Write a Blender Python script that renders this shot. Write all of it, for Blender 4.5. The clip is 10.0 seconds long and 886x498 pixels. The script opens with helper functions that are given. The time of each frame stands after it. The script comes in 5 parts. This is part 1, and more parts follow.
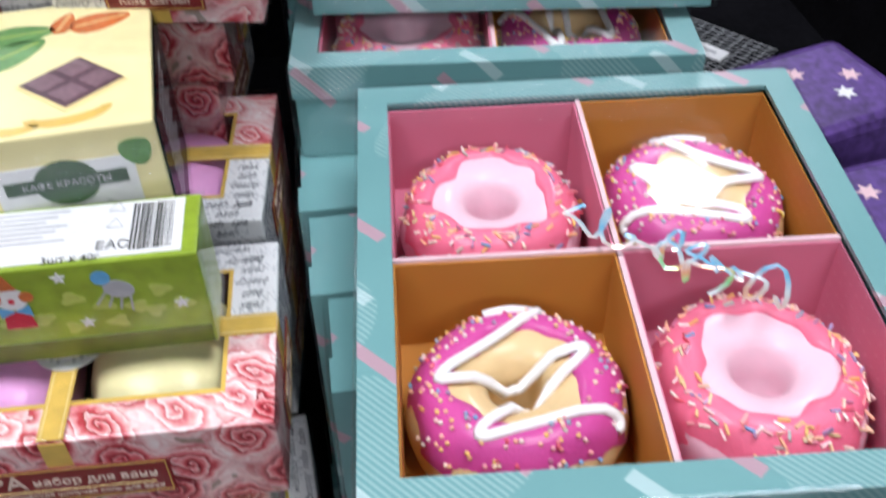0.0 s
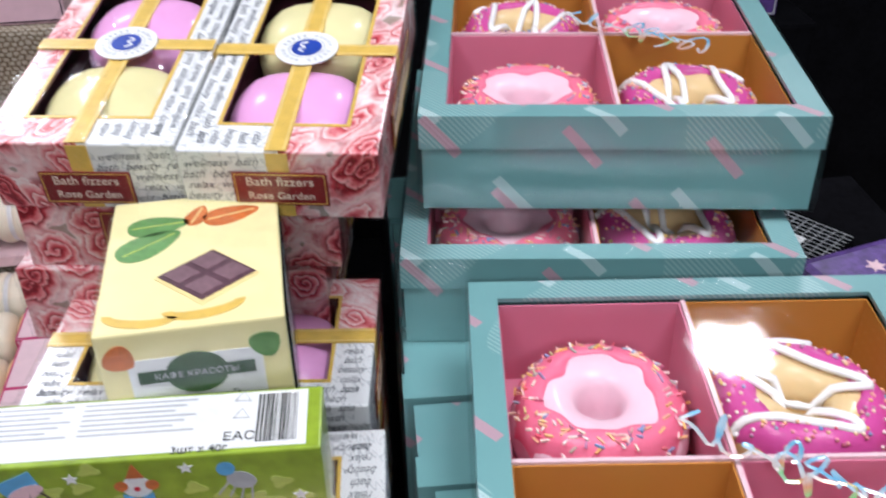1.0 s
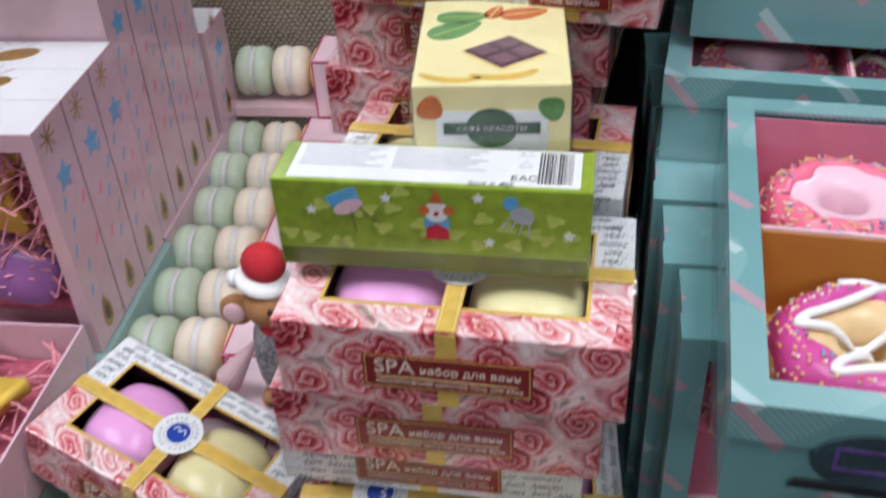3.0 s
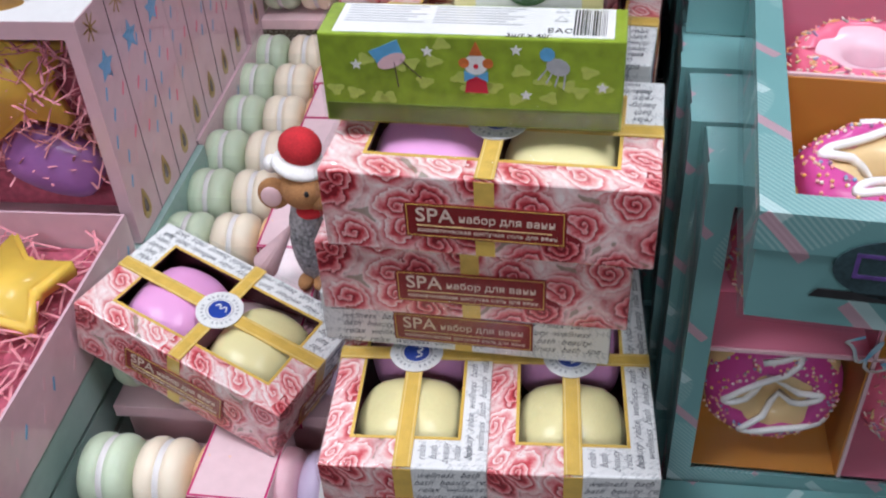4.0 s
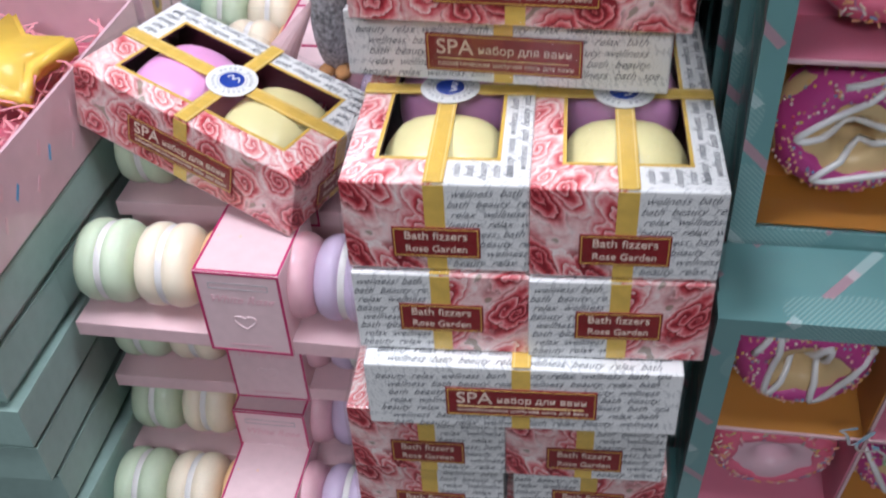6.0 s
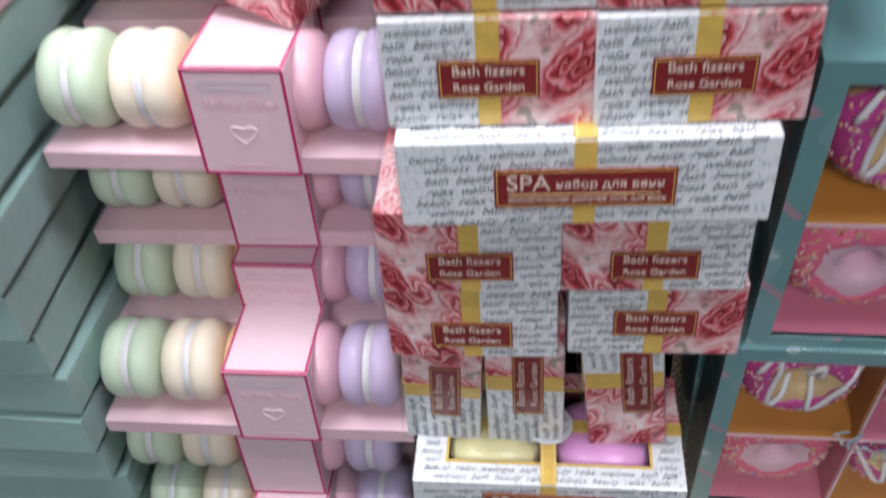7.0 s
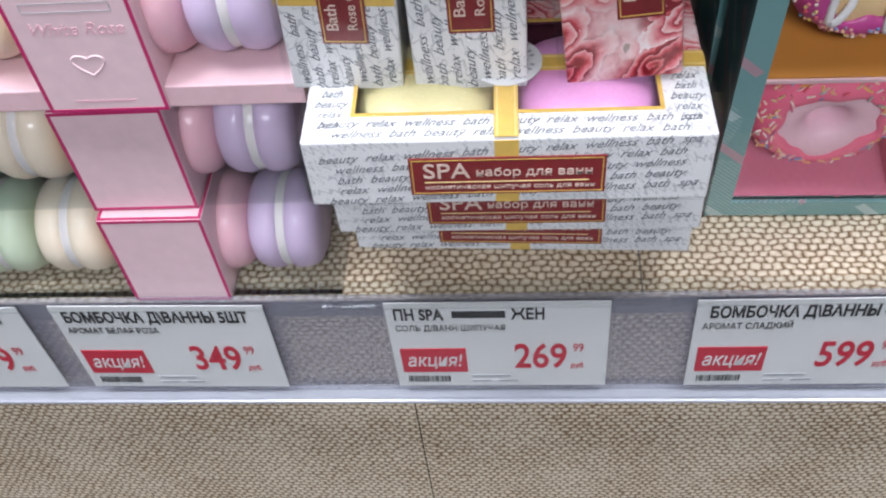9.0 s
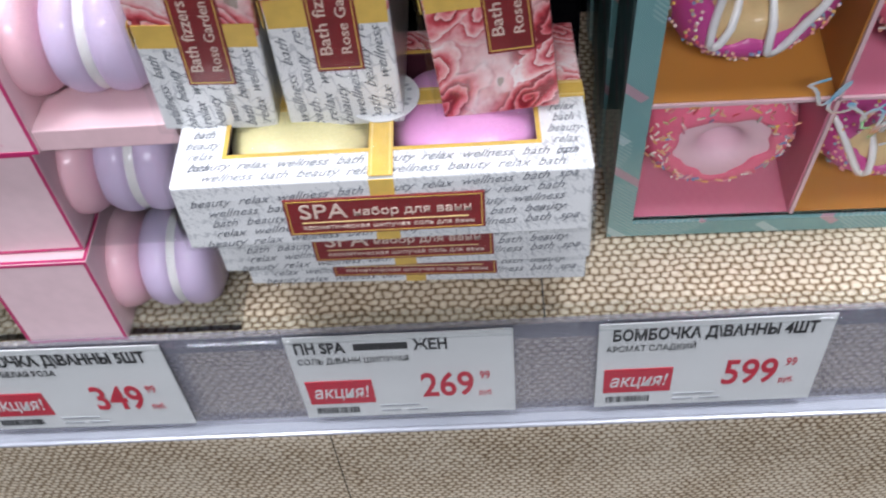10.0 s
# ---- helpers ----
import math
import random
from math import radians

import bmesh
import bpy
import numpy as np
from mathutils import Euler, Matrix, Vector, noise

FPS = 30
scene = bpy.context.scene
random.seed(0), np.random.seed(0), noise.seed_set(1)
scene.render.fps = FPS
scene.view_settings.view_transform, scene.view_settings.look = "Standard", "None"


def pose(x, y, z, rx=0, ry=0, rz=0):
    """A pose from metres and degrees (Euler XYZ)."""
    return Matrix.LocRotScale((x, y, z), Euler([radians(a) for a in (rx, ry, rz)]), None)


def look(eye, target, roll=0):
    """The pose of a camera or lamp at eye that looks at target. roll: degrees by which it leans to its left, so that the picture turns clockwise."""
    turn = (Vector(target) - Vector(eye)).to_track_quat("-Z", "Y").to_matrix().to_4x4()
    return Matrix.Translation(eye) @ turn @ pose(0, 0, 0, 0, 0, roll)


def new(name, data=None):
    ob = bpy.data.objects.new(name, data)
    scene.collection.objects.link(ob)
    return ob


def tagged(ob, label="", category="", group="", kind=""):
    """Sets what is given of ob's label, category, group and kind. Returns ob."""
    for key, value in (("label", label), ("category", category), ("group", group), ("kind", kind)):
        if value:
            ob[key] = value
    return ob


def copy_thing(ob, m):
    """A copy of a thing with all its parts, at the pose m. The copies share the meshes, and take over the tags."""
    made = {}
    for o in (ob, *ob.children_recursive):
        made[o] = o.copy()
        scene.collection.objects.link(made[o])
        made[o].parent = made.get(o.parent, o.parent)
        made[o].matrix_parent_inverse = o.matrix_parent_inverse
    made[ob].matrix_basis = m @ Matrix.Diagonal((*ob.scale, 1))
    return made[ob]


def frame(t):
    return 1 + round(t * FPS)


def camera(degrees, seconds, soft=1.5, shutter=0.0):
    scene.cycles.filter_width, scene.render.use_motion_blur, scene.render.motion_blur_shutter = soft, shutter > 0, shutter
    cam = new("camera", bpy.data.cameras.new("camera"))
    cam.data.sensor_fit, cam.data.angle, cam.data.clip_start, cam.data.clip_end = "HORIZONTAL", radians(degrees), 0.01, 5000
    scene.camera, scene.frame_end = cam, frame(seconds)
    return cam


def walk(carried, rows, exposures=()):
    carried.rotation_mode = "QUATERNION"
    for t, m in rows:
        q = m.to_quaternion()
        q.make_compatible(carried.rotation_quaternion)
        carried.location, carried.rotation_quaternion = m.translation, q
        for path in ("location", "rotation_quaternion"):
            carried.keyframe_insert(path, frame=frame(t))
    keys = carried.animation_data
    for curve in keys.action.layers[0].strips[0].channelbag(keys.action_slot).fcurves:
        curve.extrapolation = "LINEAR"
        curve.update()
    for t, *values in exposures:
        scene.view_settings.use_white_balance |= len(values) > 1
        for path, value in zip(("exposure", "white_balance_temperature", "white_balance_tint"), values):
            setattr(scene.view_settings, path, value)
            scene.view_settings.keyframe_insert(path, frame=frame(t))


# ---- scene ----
cam = camera(48.36, 10.0, soft=2.0, shutter=0.4)
PATH = [
    (0, (0.15125, -0.14743, 0.70522), (0.24284, 0.42969, 0.15883), -1.38),
    (0.5, (0.14118, -0.14247, 0.71260), (0.22604, 0.48565, 0.22447), -1.42),
    (1, (0.12994, -0.14153, 0.72166), (0.20163, 0.51517, 0.27043), -1.24),
    (1.5, (0.11708, -0.15169, 0.72711), (0.14736, 0.51994, 0.29353), -1.89),
    (2, (0.10575, -0.16311, 0.71582), (0.08890, 0.51445, 0.29081), -2.67),
    (2.5, (0.10770, -0.18019, 0.70802), (0.04363, 0.47704, 0.25642), -3.45),
    (3, (0.10430, -0.21254, 0.70139), (0.01548, 0.42353, 0.22440), -3.13),
    (3.2, (0.10136, -0.22641, 0.69520), (0.00728, 0.40322, 0.21073), -3.24),
    (4.3, (0.09770, -0.25705, 0.67627), (-0.00127, 0.35450, 0.17010), -3.91),
    (4.5, (0.09904, -0.26294, 0.66870), (-0.00200, 0.35054, 0.16528), -4.13),
    (5, (0.09430, -0.26591, 0.64883), (-0.00274, 0.34105, 0.13678), -2.61),
    (5.2, (0.09287, -0.26617, 0.63308), (-0.00484, 0.34028, 0.12056), -2.08),
    (6.3, (0.08573, -0.28517, 0.55857), (-0.02670, 0.32193, 0.04985), -3.97),
    (6.5, (0.07868, -0.28573, 0.54727), (-0.02276, 0.31643, 0.03045), -4.31),
    (7, (0.06110, -0.27733, 0.48303), (-0.03103, 0.31316, -0.04878), -5.09),
    (7.5, (0.05857, -0.26828, 0.41785), (-0.02206, 0.30563, -0.13362), -6.05),
    (8, (0.05972, -0.25623, 0.36121), (-0.02562, 0.29145, -0.21564), -6.45),
    (8.5, (0.06357, -0.23949, 0.32348), (-0.01673, 0.28770, -0.27286), -7.66),
    (9, (0.06665, -0.22769, 0.31028), (-0.00844, 0.28250, -0.30133), -7.36),
    (9.5, (0.08047, -0.22095, 0.31107), (0.01483, 0.28894, -0.30188), -7.35),
    (10, (0.09099, -0.21402, 0.31147), (0.04657, 0.29628, -0.30304), -6.65),
]
walk(cam, [(t, look(eye, target, roll)) for t, eye, target, roll in PATH],
     exposures=[(0, -0.1), (1.5, -0.17), (3, -0.3), (5, 0.02), (6.5, 0.34), (7.2, 0.72), (8, 1.02), (10, 1.08)])

# ---------------------------------------------------------------- light
world = bpy.data.worlds.new("store_air")
world.use_nodes = True
scene.world = world
world.node_tree.nodes["Background"].inputs[0].default_value = (0.9, 0.95, 1.0, 1)
world.node_tree.nodes["Background"].inputs[1].default_value = 0.006


def ceiling_lamp(x, y, z, sx, sy, watts):
    data = bpy.data.lights.new("ceiling_lamp", "AREA")
    data.shape, data.size, data.size_y, data.energy = "RECTANGLE", sx, sy, watts
    data.color = (0.93, 0.96, 1.07)
    ob = new("ceiling_lamp", data)
    ob.location = (x, y, z)
    return tagged(ob, "white rectangular ceiling lamp of the store", "lamp", "ceiling lamps")


for lx, ly, sx, sy, watts in ((1.12, 1.8, 0.17, 0.17, 15), (-0.95, 2.18, 0.3, 0.2, 22), (0.62, -0.2, 0.6, 0.7, 25), (-0.62, -0.2, 0.6, 0.7, 25), (0.0, -2.3, 1.2, 0.6, 44)):
    ceiling_lamp(lx, ly, 2.05, sx, sy, watts)


# ---------------------------------------------------------------- materials
def nodes_of(name):
    m = bpy.data.materials.new(name)
    m.use_nodes = True
    nt = m.node_tree
    return m, nt, nt.nodes["Principled BSDF"]


def node(nt, kind, **inputs):
    n = nt.nodes.new(kind)
    for key, value in inputs.items():
        n.inputs[key].default_value = value
    return n


def math_node(nt, op, a, b=0.0, c=0.0):
    n = nt.nodes.new("ShaderNodeMath")
    n.operation = op
    for i, v in enumerate((a, b, c)):
        if isinstance(v, (int, float)):
            n.inputs[i].default_value = v
        else:
            nt.links.new(v, n.inputs[i])
    return n.outputs[0]


def mix(nt, fac, a, b):
    n = nt.nodes.new("ShaderNodeMix")
    n.data_type = "RGBA"
    for sock, v in ((n.inputs[0], fac), (n.inputs[6], a), (n.inputs[7], b)):
        if hasattr(v, "is_linked"):
            nt.links.new(v, sock)
        else:
            sock.default_value = v if isinstance(v, (int, float)) else (*v, 1)
    return n.outputs[2]


def ramp(nt, fac, stops):
    n = nt.nodes.new("ShaderNodeValToRGB")
    e = n.color_ramp.elements
    e[0].position, e[0].color = stops[0][0], (*stops[0][1], 1)
    e[1].position, e[1].color = stops[-1][0], (*stops[-1][1], 1)
    for p, c in stops[1:-1]:
        e.new(p).color = (*c, 1)
    nt.links.new(fac, n.inputs[0])
    return n.outputs[0]


def noise_tex(nt, vec, scale, detail=3.0, out="Fac"):
    n = node(nt, "ShaderNodeTexNoise", Scale=scale, Detail=detail)
    nt.links.new(vec, n.inputs["Vector"])
    return n.outputs[0 if out == "Fac" else 1]


def obj_coords(nt):
    return nt.nodes.new("ShaderNodeTexCoord").outputs["Object"]


def bump(nt, bsdf, height, strength=0.3, distance=0.001):
    b = node(nt, "ShaderNodeBump", Strength=strength, Distance=distance)
    nt.links.new(height, b.inputs["Height"])
    nt.links.new(b.outputs[0], bsdf.inputs["Normal"])


def plain(name, color, rough=0.5, vary=0.08, scale=120.0, coat=0.0, relief=0.15, metal=0.0, sub=0.0):
    """A surface of one colour with fine grain, a slow stain and relief."""
    m, nt, b = nodes_of(name)
    co = obj_coords(nt)
    fine, slow = noise_tex(nt, co, scale * 4), noise_tex(nt, co, scale * 0.35)
    f = math_node(nt, "ADD", math_node(nt, "MULTIPLY", fine, 0.5), math_node(nt, "MULTIPLY", slow, 0.5))
    dark = tuple(c * (1 - vary * 2) for c in color)
    light = tuple(min(1, c * (1 + vary)) for c in color)
    nt.links.new(ramp(nt, f, [(0.3, dark), (0.7, light)]), b.inputs["Base Color"])
    b.inputs["Roughness"].default_value = rough
    b.inputs["Metallic"].default_value = metal
    b.inputs["Coat Weight"].default_value = coat
    b.inputs["Coat Roughness"].default_value = 0.12
    if sub:
        b.inputs["Subsurface Weight"].default_value = sub
        b.inputs["Subsurface Radius"].default_value = (0.004, 0.003, 0.002)
    if relief:
        bump(nt, b, fine, relief, 0.0006)
    return m


def film_material(name, tint, gloss, wrinkle):
    """Clear packing film: see-through, with a mirror-like sheen broken by creases."""
    m = bpy.data.materials.new(name)
    m.use_nodes = True
    nt = m.node_tree
    nt.nodes.clear()
    out = nt.nodes.new("ShaderNodeOutputMaterial")
    clear = nt.nodes.new("ShaderNodeBsdfTransparent")
    clear.inputs[0].default_value = (*tint, 1)
    sheen = nt.nodes.new("ShaderNodeBsdfGlossy")
    sheen.inputs["Roughness"].default_value = 0.06
    fres = nt.nodes.new("ShaderNodeLayerWeight")
    co = obj_coords(nt)
    h = math_node(nt, "ADD", noise_tex(nt, co, 45, 2), math_node(nt, "MULTIPLY", noise_tex(nt, co, 160, 2), 0.35))
    b = node(nt, "ShaderNodeBump", Strength=wrinkle, Distance=0.004)
    nt.links.new(h, b.inputs["Height"])
    nt.links.new(b.outputs[0], sheen.inputs["Normal"])
    nt.links.new(b.outputs[0], fres.inputs["Normal"])
    mixed = nt.nodes.new("ShaderNodeMixShader")
    edge = math_node(nt, "POWER", fres.outputs["Facing"], 4.5)
    nt.links.new(math_node(nt, "ADD", math_node(nt, "MULTIPLY", edge, 0.32 * gloss), 0.02 * gloss), mixed.inputs[0])
    nt.links.new(clear.outputs[0], mixed.inputs[1])
    nt.links.new(sheen.outputs[0], mixed.inputs[2])
    nt.links.new(mixed.outputs[0], out.inputs[0])
    return m


def frosted(name, color, cover):
    """Cloudy plastic: partly see-through, partly a pale scattering surface."""
    m, nt, b = nodes_of(name)
    co = obj_coords(nt)
    nt.links.new(mix(nt, noise_tex(nt, co, 60), tuple(c * 0.85 for c in color), color), b.inputs["Base Color"])
    b.inputs["Roughness"].default_value = 0.3
    b.inputs["Alpha"].default_value = cover
    return m


def carton_print(name):
    """Roses on one long half (y < 0), faint handwriting on white on the other."""
    m, nt, b = nodes_of(name)
    co = obj_coords(nt)
    sep = nt.nodes.new("ShaderNodeSeparateXYZ")
    nt.links.new(co, sep.inputs[0])
    x, y, z = sep.outputs
    # roses: a spiral of petals round the middle of each cell
    u = math_node(nt, "ADD", x, math_node(nt, "MULTIPLY", y, 0.85))
    v = math_node(nt, "ADD", y, z)
    flat = nt.nodes.new("ShaderNodeCombineXYZ")
    nt.links.new(u, flat.inputs[0])
    nt.links.new(v, flat.inputs[1])
    warp = nt.nodes.new("ShaderNodeVectorMath")
    warp.operation = "MULTIPLY_ADD"
    nt.links.new(noise_tex(nt, co, 210, 2, "Color"), warp.inputs[0])
    warp.inputs[1].default_value = (0.003, 0.003, 0.0)
    nt.links.new(flat.outputs[0], warp.inputs[2])
    vor = node(nt, "ShaderNodeTexVoronoi", Scale=58.0, Randomness=0.85)
    vor.voronoi_dimensions = "2D"
    nt.links.new(warp.outputs[0], vor.inputs["Vector"])
    dist = vor.outputs["Distance"]
    away = nt.nodes.new("ShaderNodeVectorMath")
    away.operation = "SUBTRACT"
    nt.links.new(warp.outputs[0], away.inputs[0])
    nt.links.new(vor.outputs["Position"], away.inputs[1])
    asep = nt.nodes.new("ShaderNodeSeparateXYZ")
    nt.links.new(away.outputs[0], asep.inputs[0])
    ang = math_node(nt, "DIVIDE", math_node(nt, "ARCTAN2", asep.outputs[1], asep.outputs[0]), 6.2832)
    sepc = nt.nodes.new("ShaderNodeSeparateColor")
    nt.links.new(vor.outputs["Color"], sepc.inputs[0])
    turn = math_node(nt, "ADD", math_node(nt, "ADD", math_node(nt, "MULTIPLY", math_node(nt, "POWER", dist, 0.8), 4.6), ang), math_node(nt, "MULTIPLY", noise_tex(nt, co, 170, 3), 2.3))
    saw = math_node(nt, "FRACT", turn)
    petal = math_node(nt, "ADD", math_node(nt, "MULTIPLY", saw, 0.56), math_node(nt, "MULTIPLY", dist, 0.5))
    petal = math_node(nt, "ADD", petal, math_node(nt, "MULTIPLY", math_node(nt, "SUBTRACT", sepc.outputs[0], 0.5), 0.34))
    petal = math_node(nt, "ADD", petal, math_node(nt, "MULTIPLY", math_node(nt, "SUBTRACT", noise_tex(nt, co, 700, 2), 0.5), 0.25))
    # rose print shifted darker off the top: side faces' shade put into colour
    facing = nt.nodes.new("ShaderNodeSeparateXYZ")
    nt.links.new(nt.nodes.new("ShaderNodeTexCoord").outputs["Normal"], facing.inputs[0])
    side_shade = math_node(nt, "LESS_THAN", facing.outputs[2], 0.5)
    petal = math_node(nt, "SUBTRACT", petal, math_node(nt, "MULTIPLY", side_shade, 0.13))
    rose = ramp(nt, petal, [(0.04, (0.22, 0.008, 0.016)), (0.2, (0.52, 0.045, 0.06)), (0.36, (0.7, 0.2, 0.22)), (0.54, (0.79, 0.42, 0.41)), (0.74, (0.84, 0.72, 0.7))])
    ground = ramp(nt, noise_tex(nt, co, 130, 3), [(0.32, (0.45, 0.14, 0.15)), (0.5, (0.76, 0.52, 0.51)), (0.66, (0.84, 0.76, 0.74))])
    rim = ramp(nt, dist, [(0.4, (0.0, 0.0, 0.0)), (0.6, (0.75, 0.75, 0.75))])
    rose = mix(nt, rim, rose, ground)
    leafy = math_node(nt, "MULTIPLY", math_node(nt, "GREATER_THAN", dist, 0.62), math_node(nt, "GREATER_THAN", noise_tex(nt, co, 95, 1), 0.58))
    rose = mix(nt, math_node(nt, "MULTIPLY", leafy, 0.6), rose, (0.12, 0.13, 0.06))
    # handwriting
    v = math_node(nt, "ADD", v, math_node(nt, "MULTIPLY", x, 0.1))
    rows = math_node(nt, "DIVIDE", v, 0.0060)
    f = math_node(nt, "FRACT", rows)
    row = math_node(nt, "FLOOR", rows)
    at = nt.nodes.new("ShaderNodeCombineXYZ")
    nt.links.new(u, at.inputs[0])
    nt.links.new(math_node(nt, "MULTIPLY", row, 0.31), at.inputs[1])
    wob = noise_tex(nt, at.outputs[0], 170, 2)
    tall = noise_tex(nt, at.outputs[0], 420, 1)
    ph = math_node(nt, "ADD", math_node(nt, "MULTIPLY", math_node(nt, "SUBTRACT", u, math_node(nt, "MULTIPLY", f, 0.0035)), 2500.0), math_node(nt, "MULTIPLY", wob, 14.0))
    amp = math_node(nt, "MULTIPLY", math_node(nt, "POWER", tall, 2.6), 1.5)
    wave = math_node(nt, "ADD", math_node(nt, "MULTIPLY", math_node(nt, "SINE", ph), amp), 0.45)
    off = math_node(nt, "ABSOLUTE", math_node(nt, "SUBTRACT", f, wave))
    ink = math_node(nt, "LESS_THAN", off, 0.1)
    words = math_node(nt, "GREATER_THAN", noise_tex(nt, at.outputs[0], 75, 0), 0.36)
    ink = math_node(nt, "MULTIPLY", math_node(nt, "MULTIPLY", ink, words), 0.4)
    script = mix(nt, ink, (0.76, 0.76, 0.755), (0.2, 0.22, 0.25))
    side = math_node(nt, "GREATER_THAN", math_node(nt, "ADD", y, math_node(nt, "MULTIPLY", noise_tex(nt, co, 90, 2), 0.004)), 0.002)
    nt.links.new(mix(nt, side, rose, script), b.inputs["Base Color"])
    b.inputs["Roughness"].default_value = 0.36
    b.inputs["Coat Weight"].default_value = 0.5
    b.inputs["Coat Roughness"].default_value = 0.15
    bump(nt, b, noise_tex(nt, co, 55, 2), 0.12, 0.002)
    return m


def teal_print(name):
    """Teal card with diagonal white hatching and a few pink and white strokes."""
    m, nt, b = nodes_of(name)
    co = obj_coords(nt)
    sep = nt.nodes.new("ShaderNodeSeparateXYZ")
    nt.links.new(co, sep.inputs[0])
    x, y, z = sep.outputs
    w = math_node(nt, "ADD", math_node(nt, "ADD", x, y), math_node(nt, "MULTIPLY", z, 0.9))
    across = math_node(nt, "SUBTRACT", math_node(nt, "SUBTRACT", x, y), z)
    fine = math_node(nt, "GREATER_THAN", math_node(nt, "FRACT", math_node(nt, "DIVIDE", w, 0.0022)), 0.55)
    zone = math_node(nt, "GREATER_THAN", noise_tex(nt, co, 22, 0), 0.6)
    base = mix(nt, noise_tex(nt, co, 30), (0.125, 0.29, 0.29), (0.175, 0.365, 0.36))
    base = mix(nt, math_node(nt, "MULTIPLY", math_node(nt, "MULTIPLY", fine, zone), 0.2), base, (0.7, 0.8, 0.78))
    band = math_node(nt, "LESS_THAN", math_node(nt, "ABSOLUTE", math_node(nt, "SUBTRACT", math_node(nt, "FRACT", math_node(nt, "DIVIDE", w, 0.047)), 0.5)), 0.055)
    dash = math_node(nt, "GREATER_THAN", math_node(nt, "FRACT", math_node(nt, "DIVIDE", across, 0.055)), 0.5)
    base = mix(nt, math_node(nt, "MULTIPLY", math_node(nt, "MULTIPLY", band, dash), 0.45), base, (0.78, 0.22, 0.32))
    band2 = math_node(nt, "LESS_THAN", math_node(nt, "ABSOLUTE", math_node(nt, "SUBTRACT", math_node(nt, "FRACT", math_node(nt, "DIVIDE", math_node(nt, "ADD", w, 0.021), 0.061)), 0.5)), 0.045)
    dash2 = math_node(nt, "GREATER_THAN", math_node(nt, "FRACT", math_node(nt, "DIVIDE", math_node(nt, "ADD", across, 0.02), 0.07)), 0.62)
    base = mix(nt, math_node(nt, "MULTIPLY", math_node(nt, "MULTIPLY", band2, dash2), 0.38), base, (0.75, 0.85, 0.84))
    nt.links.new(base, b.inputs["Base Color"])
    b.inputs["Roughness"].default_value = 0.32
    b.inputs["Coat Weight"].default_value = 0.6
    b.inputs["Coat Roughness"].default_value = 0.1
    bump(nt, b, noise_tex(nt, co, 35, 2), 0.15, 0.003)
    return m


def dotted_card(name, color, dot):
    m, nt, b = nodes_of(name)
    co = obj_coords(nt)
    vor = node(nt, "ShaderNodeTexVoronoi", Scale=230.0, Randomness=0.0)
    nt.links.new(co, vor.inputs["Vector"])
    spot = math_node(nt, "LESS_THAN", vor.outputs["Distance"], 0.2)
    base = mix(nt, noise_tex(nt, co, 60), tuple(c * 0.85 for c in color), color)
    nt.links.new(mix(nt, math_node(nt, "MULTIPLY", spot, 0.45), base, dot), b.inputs["Base Color"])
    b.inputs["Roughness"].default_value = 0.6
    bump(nt, b, noise_tex(nt, co, 400), 0.1, 0.0005)
    return m


def burlap(name, scale, tone=1.0):
    """Printed sackcloth: crossing threads of uneven thickness with dark gaps."""
    m, nt, b = nodes_of(name)
    co = obj_coords(nt)
    warp = nt.nodes.new("ShaderNodeVectorMath")
    warp.operation = "MULTIPLY_ADD"
    nt.links.new(noise_tex(nt, co, 110, 3, "Color"), warp.inputs[0])
    warp.inputs[1].default_value = (0.005, 0.0035, 0.0035)
    nt.links.new(co, warp.inputs[2])
    sep = nt.nodes.new("ShaderNodeSeparateXYZ")
    nt.links.new(warp.outputs[0], sep.inputs[0])
    v = math_node(nt, "DIVIDE", math_node(nt, "ADD", sep.outputs[1], sep.outputs[2]), scale * 0.72)
    half = math_node(nt, "MULTIPLY", math_node(nt, "FLOOR", v), 0.5)
    a = math_node(nt, "SINE", math_node(nt, "MULTIPLY", math_node(nt, "FRACT", math_node(nt, "ADD", math_node(nt, "DIVIDE", sep.outputs[0], scale), half)), math.pi))
    c = math_node(nt, "SINE", math_node(nt, "MULTIPLY", math_node(nt, "FRACT", v), math.pi))
    thread = math_node(nt, "MULTIPLY", math_node(nt, "POWER", a, 0.4), math_node(nt, "POWER", c, 0.3))
    thread = math_node(nt, "SUBTRACT", math_node(nt, "MULTIPLY", thread, 1.1), 0.2)
    thread = math_node(nt, "ADD", thread, math_node(nt, "MULTIPLY", math_node(nt, "SUBTRACT", noise_tex(nt, co, 420, 3), 0.5), 0.85))
    thread = math_node(nt, "ADD", thread, math_node(nt, "MULTIPLY", math_node(nt, "SUBTRACT", noise_tex(nt, co, 22, 3), 0.5), 0.45))
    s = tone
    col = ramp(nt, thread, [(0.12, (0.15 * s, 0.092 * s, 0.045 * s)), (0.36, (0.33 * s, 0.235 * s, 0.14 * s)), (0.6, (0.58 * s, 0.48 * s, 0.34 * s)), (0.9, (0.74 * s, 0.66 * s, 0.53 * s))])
    nt.links.new(col, b.inputs["Base Color"])
    b.inputs["Roughness"].default_value = 0.55
    bump(nt, b, thread, 0.5, 0.0008)
    return m


